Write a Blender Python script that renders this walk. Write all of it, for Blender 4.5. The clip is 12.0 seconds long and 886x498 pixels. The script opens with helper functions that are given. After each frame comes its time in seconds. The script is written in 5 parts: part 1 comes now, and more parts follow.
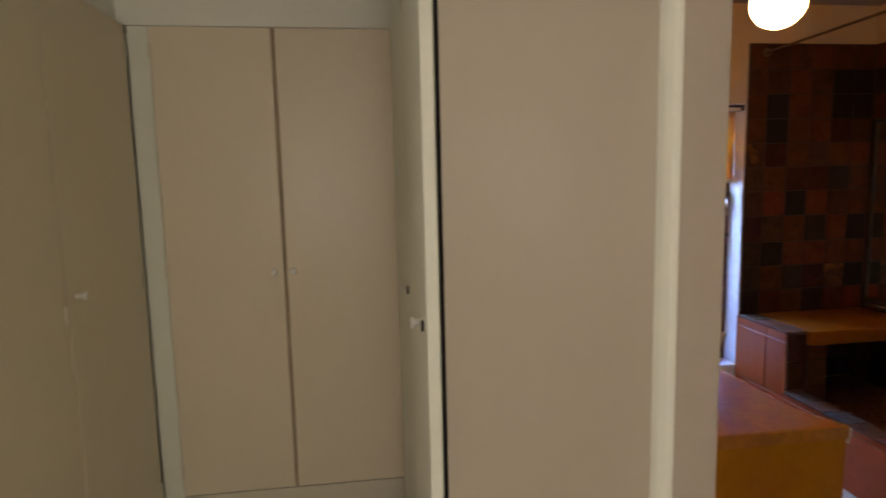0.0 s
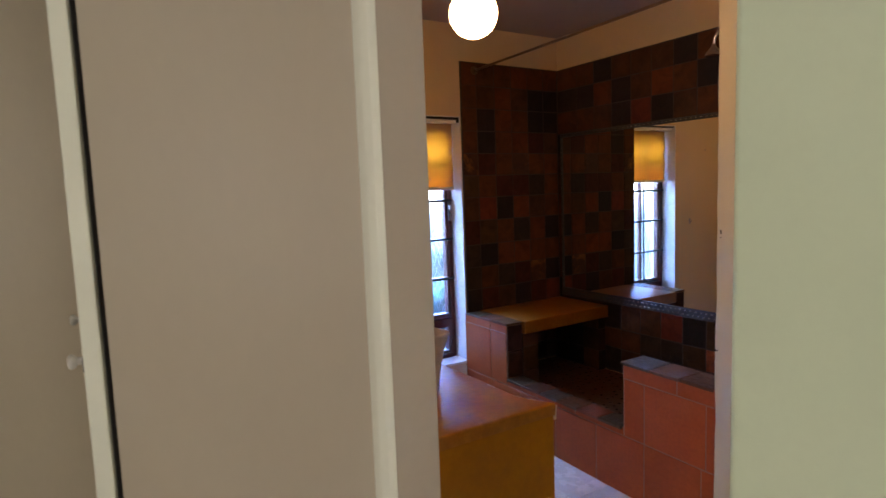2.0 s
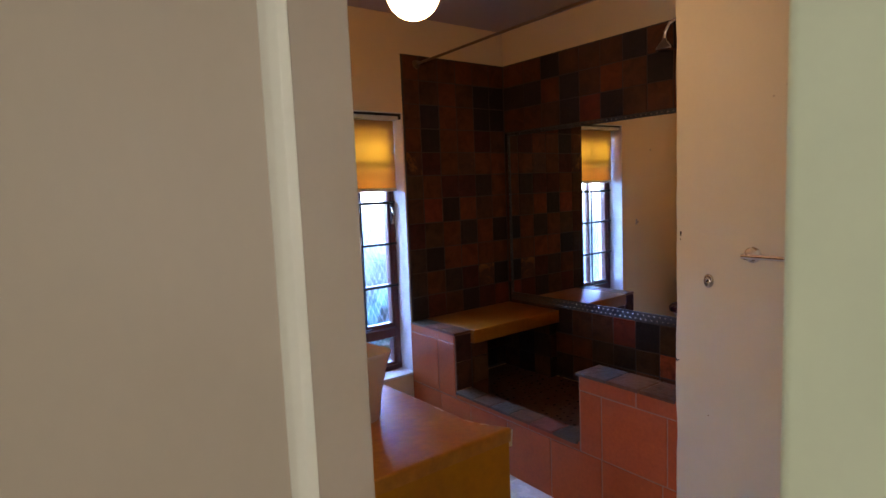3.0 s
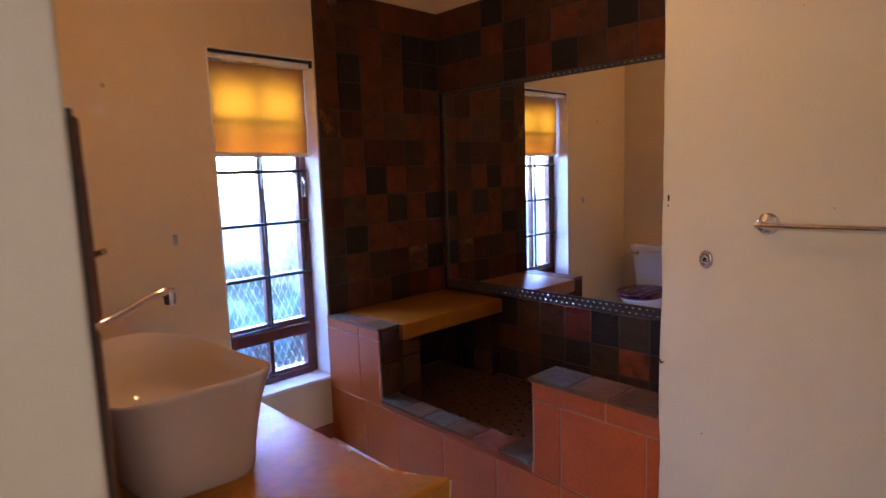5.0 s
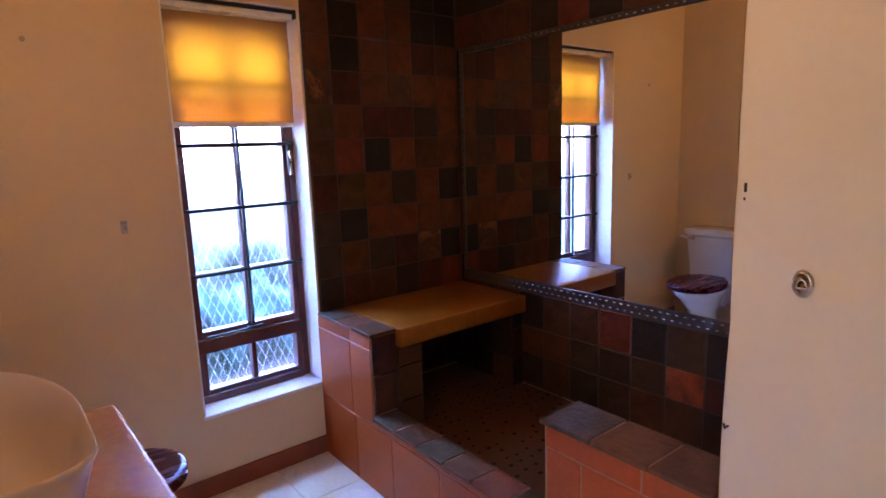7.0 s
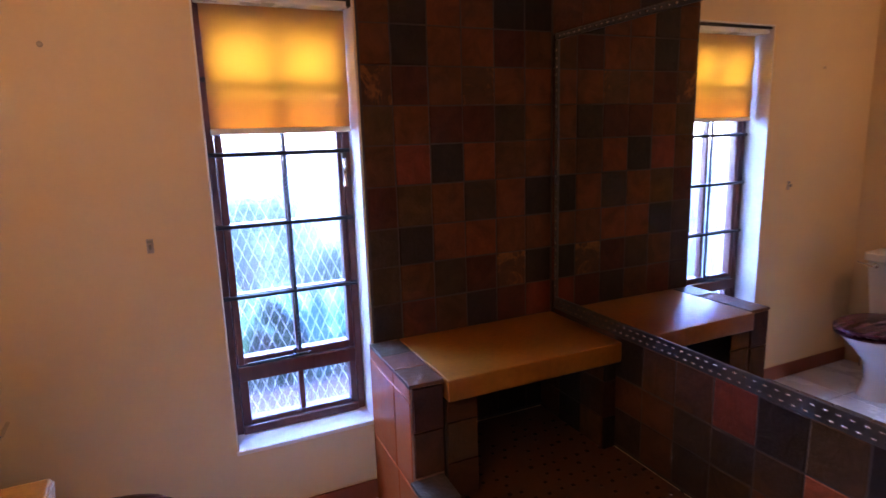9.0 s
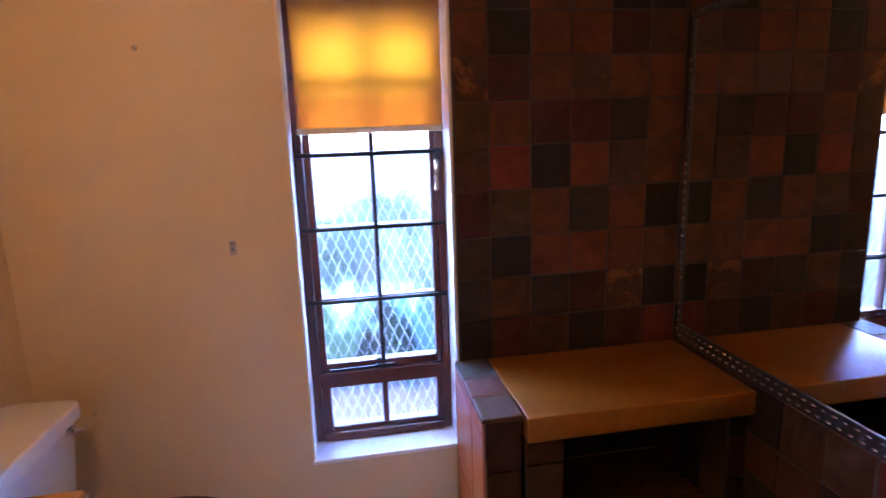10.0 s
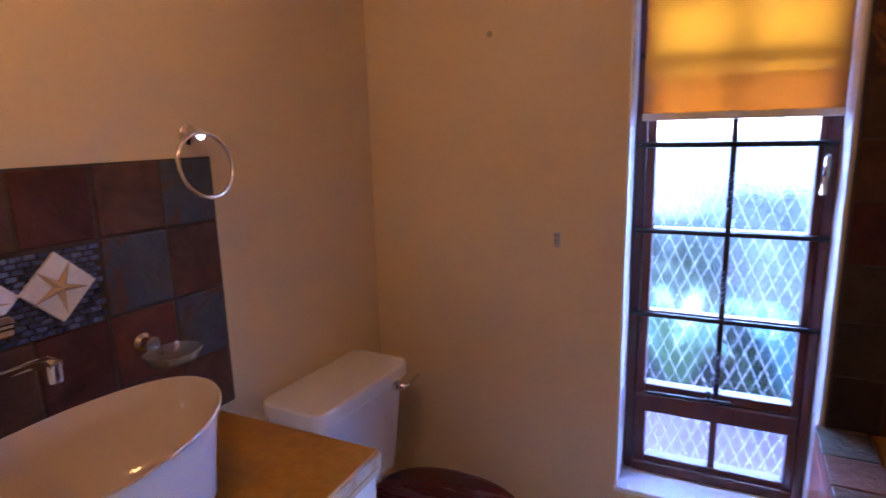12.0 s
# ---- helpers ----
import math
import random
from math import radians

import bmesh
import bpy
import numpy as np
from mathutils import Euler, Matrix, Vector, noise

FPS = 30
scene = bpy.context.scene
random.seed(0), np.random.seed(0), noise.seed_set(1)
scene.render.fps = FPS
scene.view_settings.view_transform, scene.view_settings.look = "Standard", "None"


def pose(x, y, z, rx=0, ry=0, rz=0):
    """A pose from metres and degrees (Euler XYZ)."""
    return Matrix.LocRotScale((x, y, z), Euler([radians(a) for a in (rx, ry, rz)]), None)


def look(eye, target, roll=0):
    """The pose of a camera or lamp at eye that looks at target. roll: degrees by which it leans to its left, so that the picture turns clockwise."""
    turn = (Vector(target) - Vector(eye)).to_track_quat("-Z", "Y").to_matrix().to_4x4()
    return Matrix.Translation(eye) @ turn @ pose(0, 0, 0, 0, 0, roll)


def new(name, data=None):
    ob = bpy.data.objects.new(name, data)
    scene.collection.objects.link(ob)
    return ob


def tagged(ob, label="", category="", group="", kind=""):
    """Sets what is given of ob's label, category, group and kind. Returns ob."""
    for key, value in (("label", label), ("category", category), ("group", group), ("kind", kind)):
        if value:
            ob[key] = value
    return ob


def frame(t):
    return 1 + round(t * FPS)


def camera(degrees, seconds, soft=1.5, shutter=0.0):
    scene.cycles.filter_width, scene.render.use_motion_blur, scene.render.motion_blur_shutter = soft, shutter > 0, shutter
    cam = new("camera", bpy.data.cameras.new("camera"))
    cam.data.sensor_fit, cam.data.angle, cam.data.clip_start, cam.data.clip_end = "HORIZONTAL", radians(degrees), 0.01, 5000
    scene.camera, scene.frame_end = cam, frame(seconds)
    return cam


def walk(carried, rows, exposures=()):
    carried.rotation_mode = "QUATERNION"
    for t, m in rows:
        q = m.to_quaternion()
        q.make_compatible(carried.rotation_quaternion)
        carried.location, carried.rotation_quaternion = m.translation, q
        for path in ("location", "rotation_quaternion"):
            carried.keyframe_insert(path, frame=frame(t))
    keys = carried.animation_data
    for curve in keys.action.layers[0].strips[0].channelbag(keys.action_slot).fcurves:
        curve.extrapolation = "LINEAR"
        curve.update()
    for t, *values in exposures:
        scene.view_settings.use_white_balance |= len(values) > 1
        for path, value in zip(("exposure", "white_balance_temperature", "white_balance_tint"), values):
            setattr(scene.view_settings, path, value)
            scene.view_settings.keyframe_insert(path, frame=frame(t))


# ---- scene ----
cam = camera(74.9, 12.0, soft=1.5, shutter=0.4)
PATH = [
    (0, (0.397, 0.631, 1.64), (0.66, 2.599, 1.402), -1.3),
    (0.5, (0.448, 0.661, 1.624), (0.995, 2.572, 1.405), -1.5),
    (1, (0.485, 0.689, 1.619), (1.239, 2.53, 1.406), -1.7),
    (1.5, (0.516, 0.702, 1.601), (1.438, 2.464, 1.392), -1.9),
    (2, (0.556, 0.758, 1.584), (1.614, 2.443, 1.379), -2.1),
    (2.5, (0.624, 0.843, 1.581), (1.768, 2.47, 1.372), -2.3),
    (4.5, (1.001, 1.299, 1.496), (2.352, 2.76, 1.292), -2.1),
    (5, (1.121, 1.39, 1.458), (2.496, 2.819, 1.203), -1.9),
    (5.5, (1.264, 1.489, 1.436), (2.642, 2.904, 1.123), -2.0),
    (6, (1.406, 1.56, 1.454), (2.767, 2.984, 1.105), -2.0),
    (6.5, (1.497, 1.607, 1.469), (2.813, 3.072, 1.12), -1.9),
    (7, (1.618, 1.655, 1.465), (2.859, 3.185, 1.117), -1.9),
    (9, (2.161, 1.879, 1.551), (2.973, 3.665, 1.166), -1.8),
    (9.5, (2.318, 1.959, 1.551), (2.911, 3.828, 1.159), -1.8),
    (10, (2.439, 2.047, 1.579), (2.768, 3.978, 1.176), -2.0),
    (10.5, (2.522, 2.143, 1.578), (2.534, 4.103, 1.181), -2.0),
    (11, (2.563, 2.215, 1.571), (2.182, 4.139, 1.178), -1.7),
    (11.5, (2.558, 2.248, 1.571), (1.916, 4.1, 1.172), -1.5),
    (12, (2.532, 2.263, 1.566), (1.675, 4.025, 1.164), -1.5),
]
walk(cam, [(t, look(eye, target, roll)) for t, eye, target, roll in PATH], [(0.0, 4.70, 7200, 25), (1.0, 4.85, 6800, 23), (2.5, 4.66, 6700, 22), (5.5, 5.12, 6750, 33), (9.0, 5.32, 6450, 37), (10.5, 5.46, 6400, 37), (11.0, 5.40, 6400, 37), (12.0, 4.90, 6300, 37)])

# ---- light ----
world = bpy.data.worlds.new("sky")
scene.world = world
world.use_nodes = True
wn = world.node_tree.nodes
sky = wn.new("ShaderNodeTexSky")
sky.sky_type = "NISHITA"
sky.sun_disc = False
sky.sun_elevation = radians(57)
sky.ozone_density = 3.0
sky.dust_density = 0.4
sky.sun_rotation = radians(200)
wn["Background"].inputs[1].default_value = 0.15
cool = wn.new("ShaderNodeMix")
cool.data_type, cool.blend_type = "RGBA", "MULTIPLY"
cool.inputs["Factor"].default_value = 1.0
cool.inputs["B"].default_value = (0.98, 1.32, 2.20, 1)
world.node_tree.links.new(sky.outputs[0], cool.inputs["A"])
world.node_tree.links.new(cool.outputs["Result"], wn["Background"].inputs[0])

sun_data = bpy.data.lights.new("sun", "SUN")
sun_data.energy = 0.5
sun_data.angle = radians(0.5)
sun_data.color = (1.0, 0.95, 0.88)
sun = new("sun", sun_data)
sun.matrix_world = look((0, 0, 0), (0.25, 0.62, -0.95))

GLOBE_STRENGTH = 1.3
SOUTH_FILL_POWER = 1.9
WEST_FILL_POWER = 1.5

# Lamps added for bedroom daylight, in two assumed, unseen windows behind the camera
for power, eye, target in ((SOUTH_FILL_POWER, (0.2, -3.58, 1.65), (0.2, 1.6, 4.4)), (WEST_FILL_POWER, (-2.68, 0.1, 1.65), (1.0, 0.1, 2.9))):
    lamp_data = bpy.data.lights.new("bedroom_window_daylight", "AREA")
    lamp_data.shape, lamp_data.size, lamp_data.size_y = "RECTANGLE", 1.75, 1.25
    lamp_data.energy = power
    lamp_data.color = (1.0, 0.97, 0.90)
    lamp = new("bedroom_window_daylight", lamp_data)
    lamp.matrix_world = look(eye, target)

# lamp added out of sight above the window, boosting skylight on sill and floor
lamp_data = bpy.data.lights.new("bathroom_window_daylight", "AREA")
lamp_data.shape, lamp_data.size, lamp_data.size_y = "RECTANGLE", 1.2, 0.6
lamp_data.energy = 3.2
lamp_data.color = (0.38, 0.74, 1.0)
lamp = new("bathroom_window_daylight", lamp_data)
lamp.matrix_world = look((2.55, 5.0, 2.55), (2.50, 3.9, 0.7))

# ---- helpers ----
rnd = random.Random(7)


def bm_box(bm, x0, x1, y0, y1, z0, z1, bevel=0.0, seg=2):
    """A box added to bm, with rounded edges."""
    r = bmesh.ops.create_cube(bm, size=1.0)
    vs = r["verts"]
    for v in vs:
        v.co = Vector(((x0 + x1) / 2 + v.co.x * (x1 - x0), (y0 + y1) / 2 + v.co.y * (y1 - y0), (z0 + z1) / 2 + v.co.z * (z1 - z0)))
    if bevel > 0:
        es = list({e for v in vs for e in v.link_edges})
        bmesh.ops.bevel(bm, geom=es, offset=bevel, segments=seg, affect="EDGES", profile=0.5)
    return bm


def box(x0, x1, y0, y1, z0, z1, bevel=0.0, seg=2):
    return bm_box(bmesh.new(), x0, x1, y0, y1, z0, z1, bevel, seg)


def bm_tube(bm, pts, radius, sides=10, caps=True):
    """A round bar along pts; radius is a number or one for each point."""
    pts = [Vector(p) for p in pts]
    rings = []
    up = Vector((0, 0, 1))
    for i, p in enumerate(pts):
        d = (pts[min(i + 1, len(pts) - 1)] - pts[max(i - 1, 0)]).normalized()
        a = d.cross(up)
        if a.length < 0.05:
            a = d.cross(Vector((1, 0, 0)))
        a.normalize()
        b = d.cross(a).normalized()
        r = radius[i] if isinstance(radius, (list, tuple)) else radius
        rings.append([bm.verts.new(p + a * r * math.cos(2 * math.pi * k / sides) + b * r * math.sin(2 * math.pi * k / sides)) for k in range(sides)])
    for r0, r1 in zip(rings, rings[1:]):
        for k in range(sides):
            bm.faces.new((r0[k], r0[(k + 1) % sides], r1[(k + 1) % sides], r1[k]))
    if caps:
        bm.faces.new(rings[0][::-1])
        bm.faces.new(rings[-1])
    bmesh.ops.recalc_face_normals(bm, faces=bm.faces)
    return bm


def tube(pts, radius, sides=10, caps=True):
    return bm_tube(bmesh.new(), pts, radius, sides, caps)


def lathe(profile, axis="z", sides=28):
    """A turned shape from (radius, height) pairs."""
    bm = bmesh.new()
    rings = []
    for r, h in profile:
        ring = []
        for k in range(sides):
            a = 2 * math.pi * k / sides
            c, s = r * math.cos(a), r * math.sin(a)
            ring.append(bm.verts.new((c, s, h) if axis == "z" else (h, c, s) if axis == "x" else (c, h, s)))
        rings.append(ring)
    for r0, r1 in zip(rings, rings[1:]):
        for k in range(sides):
            bm.faces.new((r0[k], r0[(k + 1) % sides], r1[(k + 1) % sides], r1[k]))
    bm.faces.new(rings[0][::-1])
    bm.faces.new(rings[-1])
    bmesh.ops.recalc_face_normals(bm, faces=bm.faces)
    return bm


def rings_mesh(rings, cap_first=True, cap_last=True):
    bm = bmesh.new()
    vr = [[bm.verts.new(p) for p in ring] for ring in rings]
    n = len(vr[0])
    for r0, r1 in zip(vr, vr[1:]):
        for k in range(n):
            bm.faces.new((r0[k], r0[(k + 1) % n], r1[(k + 1) % n], r1[k]))
    if cap_first:
        bm.faces.new(vr[0][::-1])
    if cap_last:
        bm.faces.new(vr[-1])
    bmesh.ops.recalc_face_normals(bm, faces=bm.faces)
    return bm


def superoval(cx, cy, a, b, n=2.6, count=48):
    """A rounded oval in plan."""
    out = []
    for k in range(count):
        t = 2 * math.pi * k / count
        c, s = math.cos(t), math.sin(t)
        out.append((cx + a * math.copysign(abs(c) ** (2 / n), c), cy + b * math.copysign(abs(s) ** (2 / n), s)))
    return out


def mesh_of(name, bm, material, smooth=False):
    me = bpy.data.meshes.new(name)
    if smooth:
        for f in bm.faces:
            f.smooth = True
    bm.to_mesh(me)
    bm.free()
    me.materials.append(material)
    if smooth:
        me.set_sharp_from_angle(angle=radians(smooth if smooth is not True else 40))
    return me


def part(name, bm, material, parent, label="", smooth=False, at=None):
    """One mesh object under a thing or a part."""
    ob = new(name, mesh_of(name, bm, material, smooth))
    ob.parent = parent
    if at is not None:
        ob.matrix_basis = at
    return tagged(ob, label)


def piece(name, me, parent, at):
    """An object of its own on a shared mesh."""
    ob = new(name, me)
    ob.parent = parent
    ob.matrix_basis = at
    return ob


def thing(name, label, category, at=None, group="", kind=""):
    ob = new(name)
    ob.empty_display_size = 0.05
    if at is not None:
        ob.matrix_basis = at
    return tagged(ob, label, category, group, kind)


def solid(name, bm, material, label="", category="", kind="structure", smooth=False, at=None, group=""):
    ob = new(name, mesh_of(name, bm, material, smooth))
    if at is not None:
        ob.matrix_basis = at
    return tagged(ob, label, category, group, kind)


# ---- materials ----
def base_nodes(name):
    m = bpy.data.materials.new(name)
    m.use_nodes = True
    t = m.node_tree
    return m, t, t.nodes["Principled BSDF"], t.nodes, t.links


def surface(name, colors, rough=0.6, metal=0.0, scale=6.0, fine=90.0, bump=0.05, rough_var=0.12, per_object=0.0, stretch=(1, 1, 1), spec=0.5, coat=0.0, grain=0.06, contrast=(0.3, 0.7)):
    """Paint, wood, stone: two scales of variation in colour, gloss and relief."""
    m, t, b, n, l = base_nodes(name)
    geo = n.new("ShaderNodeNewGeometry")
    mp = n.new("ShaderNodeMapping")
    mp.inputs["Scale"].default_value = stretch
    l.new(geo.outputs["Position"], mp.inputs["Vector"])
    vec = mp.outputs[0]
    info = n.new("ShaderNodeObjectInfo")
    if per_object:
        comb = n.new("ShaderNodeMath")
        comb.operation = "MULTIPLY"
        comb.inputs[1].default_value = 37.0
        l.new(info.outputs["Random"], comb.inputs[0])
        l.new(comb.outputs[0], mp.inputs["Location"])
    big = n.new("ShaderNodeTexNoise")
    big.inputs["Scale"].default_value = scale
    big.inputs["Detail"].default_value = 5
    big.inputs["Roughness"].default_value = 0.6
    l.new(vec, big.inputs["Vector"])
    small = n.new("ShaderNodeTexNoise")
    small.inputs["Scale"].default_value = fine
    small.inputs["Detail"].default_value = 4
    l.new(vec, small.inputs["Vector"])
    ramp = n.new("ShaderNodeValToRGB")
    ramp.color_ramp.elements[0].position, ramp.color_ramp.elements[1].position = contrast
    ramp.color_ramp.elements[0].color = (*colors[0], 1)
    ramp.color_ramp.elements[1].color = (*colors[-1], 1)
    for k, c in enumerate(colors[1:-1]):
        e = ramp.color_ramp.elements.new(contrast[0] + (contrast[1] - contrast[0]) * (k + 1) / (len(colors) - 1))
        e.color = (*c, 1)
    l.new(big.outputs["Fac"], ramp.inputs[0])
    mix = n.new("ShaderNodeMix")
    mix.data_type, mix.blend_type = "RGBA", "MULTIPLY"
    mix.inputs["Factor"].default_value = 1.0
    mr = n.new("ShaderNodeMapRange")
    mr.inputs["From Min"].default_value, mr.inputs["From Max"].default_value = 0.3, 0.7
    mr.inputs["To Min"].default_value, mr.inputs["To Max"].default_value = 1 - grain, 1 + grain * 0.7
    l.new(small.outputs["Fac"], mr.inputs[0])
    l.new(ramp.outputs[0], mix.inputs["A"])
    l.new(mr.outputs[0], mix.inputs["B"])
    out = mix.outputs["Result"]
    if per_object:
        hsv = n.new("ShaderNodeHueSaturation")
        vr = n.new("ShaderNodeMapRange")
        vr.inputs["To Min"].default_value, vr.inputs["To Max"].default_value = 1 - per_object, 1 + per_object
        l.new(info.outputs["Random"], vr.inputs[0])
        l.new(vr.outputs[0], hsv.inputs["Value"])
        l.new(out, hsv.inputs["Color"])
        out = hsv.outputs[0]
    l.new(out, b.inputs["Base Color"])
    rr = n.new("ShaderNodeMapRange")
    rr.inputs["From Min"].default_value, rr.inputs["From Max"].default_value = 0.3, 0.7
    rr.inputs["To Min"].default_value, rr.inputs["To Max"].default_value = max(0.02, rough - rough_var), min(1, rough + rough_var)
    l.new(big.outputs["Fac"], rr.inputs[0])
    l.new(rr.outputs[0], b.inputs["Roughness"])
    b.inputs["Metallic"].default_value = metal
    b.inputs["Specular IOR Level"].default_value = spec
    b.inputs["Coat Weight"].default_value = coat
    b.inputs["Coat Roughness"].default_value = 0.15
    if bump:
        add = n.new("ShaderNodeMath")
        add.operation = "ADD"
        l.new(big.outputs["Fac"], add.inputs[0])
        l.new(small.outputs["Fac"], add.inputs[1])
        bp = n.new("ShaderNodeBump")
        bp.inputs["Strength"].default_value = bump
        bp.inputs["Distance"].default_value = 0.01
        l.new(add.outputs[0], bp.inputs["Height"])
        l.new(bp.outputs[0], b.inputs["Normal"])
    return m


def slate(name, stops, rough=0.70, mottling=0.55, second=None, relief=0.45):
    """Riven slate: each tile takes its own tone, clouded with rust and ash."""
    m, t, b, n, l = base_nodes(name)
    info = n.new("ShaderNodeObjectInfo")
    geo = n.new("ShaderNodeNewGeometry")
    mul = n.new("ShaderNodeVectorMath")
    mul.operation = "MULTIPLY_ADD"
    rv = n.new("ShaderNodeCombineXYZ")
    for k in range(3):
        l.new(info.outputs["Random"], rv.inputs[k])
    mul.inputs[1].default_value = (23, 41, 17)
    l.new(rv.outputs[0], mul.inputs[0])
    l.new(geo.outputs["Position"], mul.inputs[2])
    big = n.new("ShaderNodeTexNoise")
    big.inputs["Scale"].default_value, big.inputs["Detail"].default_value, big.inputs["Roughness"].default_value = 9, 6, 0.65
    big.inputs["Distortion"].default_value = 0.8
    l.new(mul.outputs[0], big.inputs["Vector"])
    fine = n.new("ShaderNodeTexNoise")
    fine.inputs["Scale"].default_value, fine.inputs["Detail"].default_value = 60, 6
    l.new(mul.outputs[0], fine.inputs["Vector"])
    ramp = n.new("ShaderNodeValToRGB")
    ramp.color_ramp.interpolation = "CONSTANT"
    for k, (p, c) in enumerate(stops):
        e = ramp.color_ramp.elements[k] if k < 2 else ramp.color_ramp.elements.new(p)
        e.position, e.color = p, (*c, 1)
    l.new(info.outputs["Random"], ramp.inputs[0])
    # cloud colours
    tone = n.new("ShaderNodeValToRGB")
    tone.color_ramp.elements[0].position, tone.color_ramp.elements[1].position = 0.32, 0.72
    tone.color_ramp.elements[0].color = (0.42, 0.37, 0.34, 1)
    tone.color_ramp.elements[1].color = (1.75, 1.35, 0.95, 1)
    l.new(big.outputs["Fac"], tone.inputs[0])
    mx = n.new("ShaderNodeMix")
    mx.data_type, mx.blend_type = "RGBA", "MULTIPLY"
    mx.inputs["Factor"].default_value = mottling
    l.new(ramp.outputs[0], mx.inputs["A"])
    l.new(tone.outputs[0], mx.inputs["B"])
    l.new(mx.outputs["Result"], b.inputs["Base Color"])
    if second:
        cloud = n.new("ShaderNodeTexNoise")
        cloud.inputs["Scale"].default_value, cloud.inputs["Detail"].default_value = 7, 7
        cloud.inputs["Roughness"].default_value, cloud.inputs["Distortion"].default_value = 0.7, 1.2
        l.new(mul.outputs[0], cloud.inputs["Vector"])
        cr = n.new("ShaderNodeMapRange")
        cr.inputs["From Min"].default_value, cr.inputs["From Max"].default_value = 0.50, 0.60
        l.new(cloud.outputs["Fac"], cr.inputs[0])
        m2 = n.new("ShaderNodeMix")
        m2.data_type = "RGBA"
        m2.inputs["B"].default_value = (*second, 1)
        l.new(cr.outputs[0], m2.inputs["Factor"])
        l.new(mx.outputs["Result"], m2.inputs["A"])
        l.new(m2.outputs["Result"], b.inputs["Base Color"])
    b.inputs["Specular IOR Level"].default_value = 0.16
    rr = n.new("ShaderNodeMapRange")
    rr.inputs["To Min"].default_value, rr.inputs["To Max"].default_value = rough - 0.15, rough + 0.2
    l.new(fine.outputs["Fac"], rr.inputs[0])
    l.new(rr.outputs[0], b.inputs["Roughness"])
    add = n.new("ShaderNodeMath")
    add.operation = "MULTIPLY_ADD"
    add.inputs[1].default_value = 0.35
    l.new(fine.outputs["Fac"], add.inputs[0])
    l.new(big.outputs["Fac"], add.inputs[2])
    bp = n.new("ShaderNodeBump")
    bp.inputs["Strength"].default_value, bp.inputs["Distance"].default_value = relief, 0.012
    l.new(add.outputs[0], bp.inputs["Height"])
    l.new(bp.outputs[0], b.inputs["Normal"])
    return m


M_CREAM = surface("cream_wall_paint", [(0.70, 0.53, 0.305), (0.74, 0.57, 0.338)], 0.6, scale=2.2, fine=70, bump=0.02, grain=0.012)
M_TOWELWALL = surface("cream_wall_paint_pale", [(0.64, 0.57, 0.415), (0.68, 0.61, 0.45)], 0.55, scale=2.5, fine=70, bump=0.02, grain=0.012)
M_GREENWALL = surface("pale_green_wall_paint", [(0.62, 0.71, 0.53), (0.66, 0.75, 0.57)], 0.6, scale=2, fine=80, bump=0.02, grain=0.012)
M_WHITEWALL = surface("white_wall_paint", [(0.80, 0.80, 0.72), (0.84, 0.84, 0.76)], 0.6, scale=2, fine=80, bump=0.02, grain=0.012)
# One enamel in two tones: doors lifted, gable darkened, to even out the light.
M_CUPBOARD = surface("cream_cupboard_enamel", [(0.73, 0.635, 0.49), (0.77, 0.67, 0.52)], 0.42, scale=1.6, fine=45, bump=0.02, grain=0.012, stretch=(1, 1, 0.5))
M_GABLE_DIMMED = surface("cream_enamel_dimmed", [(0.415, 0.362, 0.288), (0.445, 0.388, 0.308)], 0.45, scale=1.6, fine=45, bump=0.02, grain=0.012, stretch=(1, 1, 0.5))
# Wall end's paint greyed and darkened to stand for weaker light at the doorway.
M_JAMB_DIMMED = surface("jamb_paint_dimmed", [(0.44, 0.39, 0.315), (0.475, 0.42, 0.345)], 0.5, scale=2.2, fine=60, bump=0.03, grain=0.015)
M_CUPEDGE = surface("cream_cupboard_frame", [(0.66, 0.61, 0.49), (0.70, 0.65, 0.53)], 0.4, scale=3, fine=60, bump=0.02, grain=0.012)
# Brown that paints the shade in the slits between cupboard doors.
M_DOOR_GAP_SHADE = surface("door_gap_shade", [(0.34, 0.26, 0.17), (0.42, 0.33, 0.22)], 0.7, scale=8, fine=60, bump=0.05)
M_TRIM = surface("gloss_white_trim", [(0.74, 0.76, 0.66), (0.77, 0.79, 0.69)], 0.38, scale=5, fine=60, bump=0.01, rough_var=0.03, grain=0.01)
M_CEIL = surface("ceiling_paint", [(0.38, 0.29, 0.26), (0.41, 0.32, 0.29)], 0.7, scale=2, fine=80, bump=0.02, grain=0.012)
M_REVEAL = surface("white_reveal_paint", [(0.76, 0.74, 0.70), (0.82, 0.80, 0.76)], 0.5, scale=5, fine=60, bump=0.08)
M_FLOOR = surface("white_floor_tile", [(0.70, 0.72, 0.76), (0.76, 0.78, 0.82)], 0.25, scale=3, fine=50, bump=0.01, per_object=0.04)
M_BOUNCE_BROWN = surface("brown_bounce_floor", [(0.11, 0.058, 0.030), (0.17, 0.09, 0.048)], 0.45, scale=4, fine=40, bump=0.08, stretch=(4, 0.6, 1))
M_GROUT = surface("grey_grout", [(0.34, 0.32, 0.30), (0.44, 0.41, 0.38)], 0.85, scale=12, fine=120, bump=0.2)
M_TERRAGROUT = surface("reddish_grout", [(0.27, 0.145, 0.095), (0.35, 0.20, 0.14)], 0.85, scale=12, fine=120, bump=0.2)
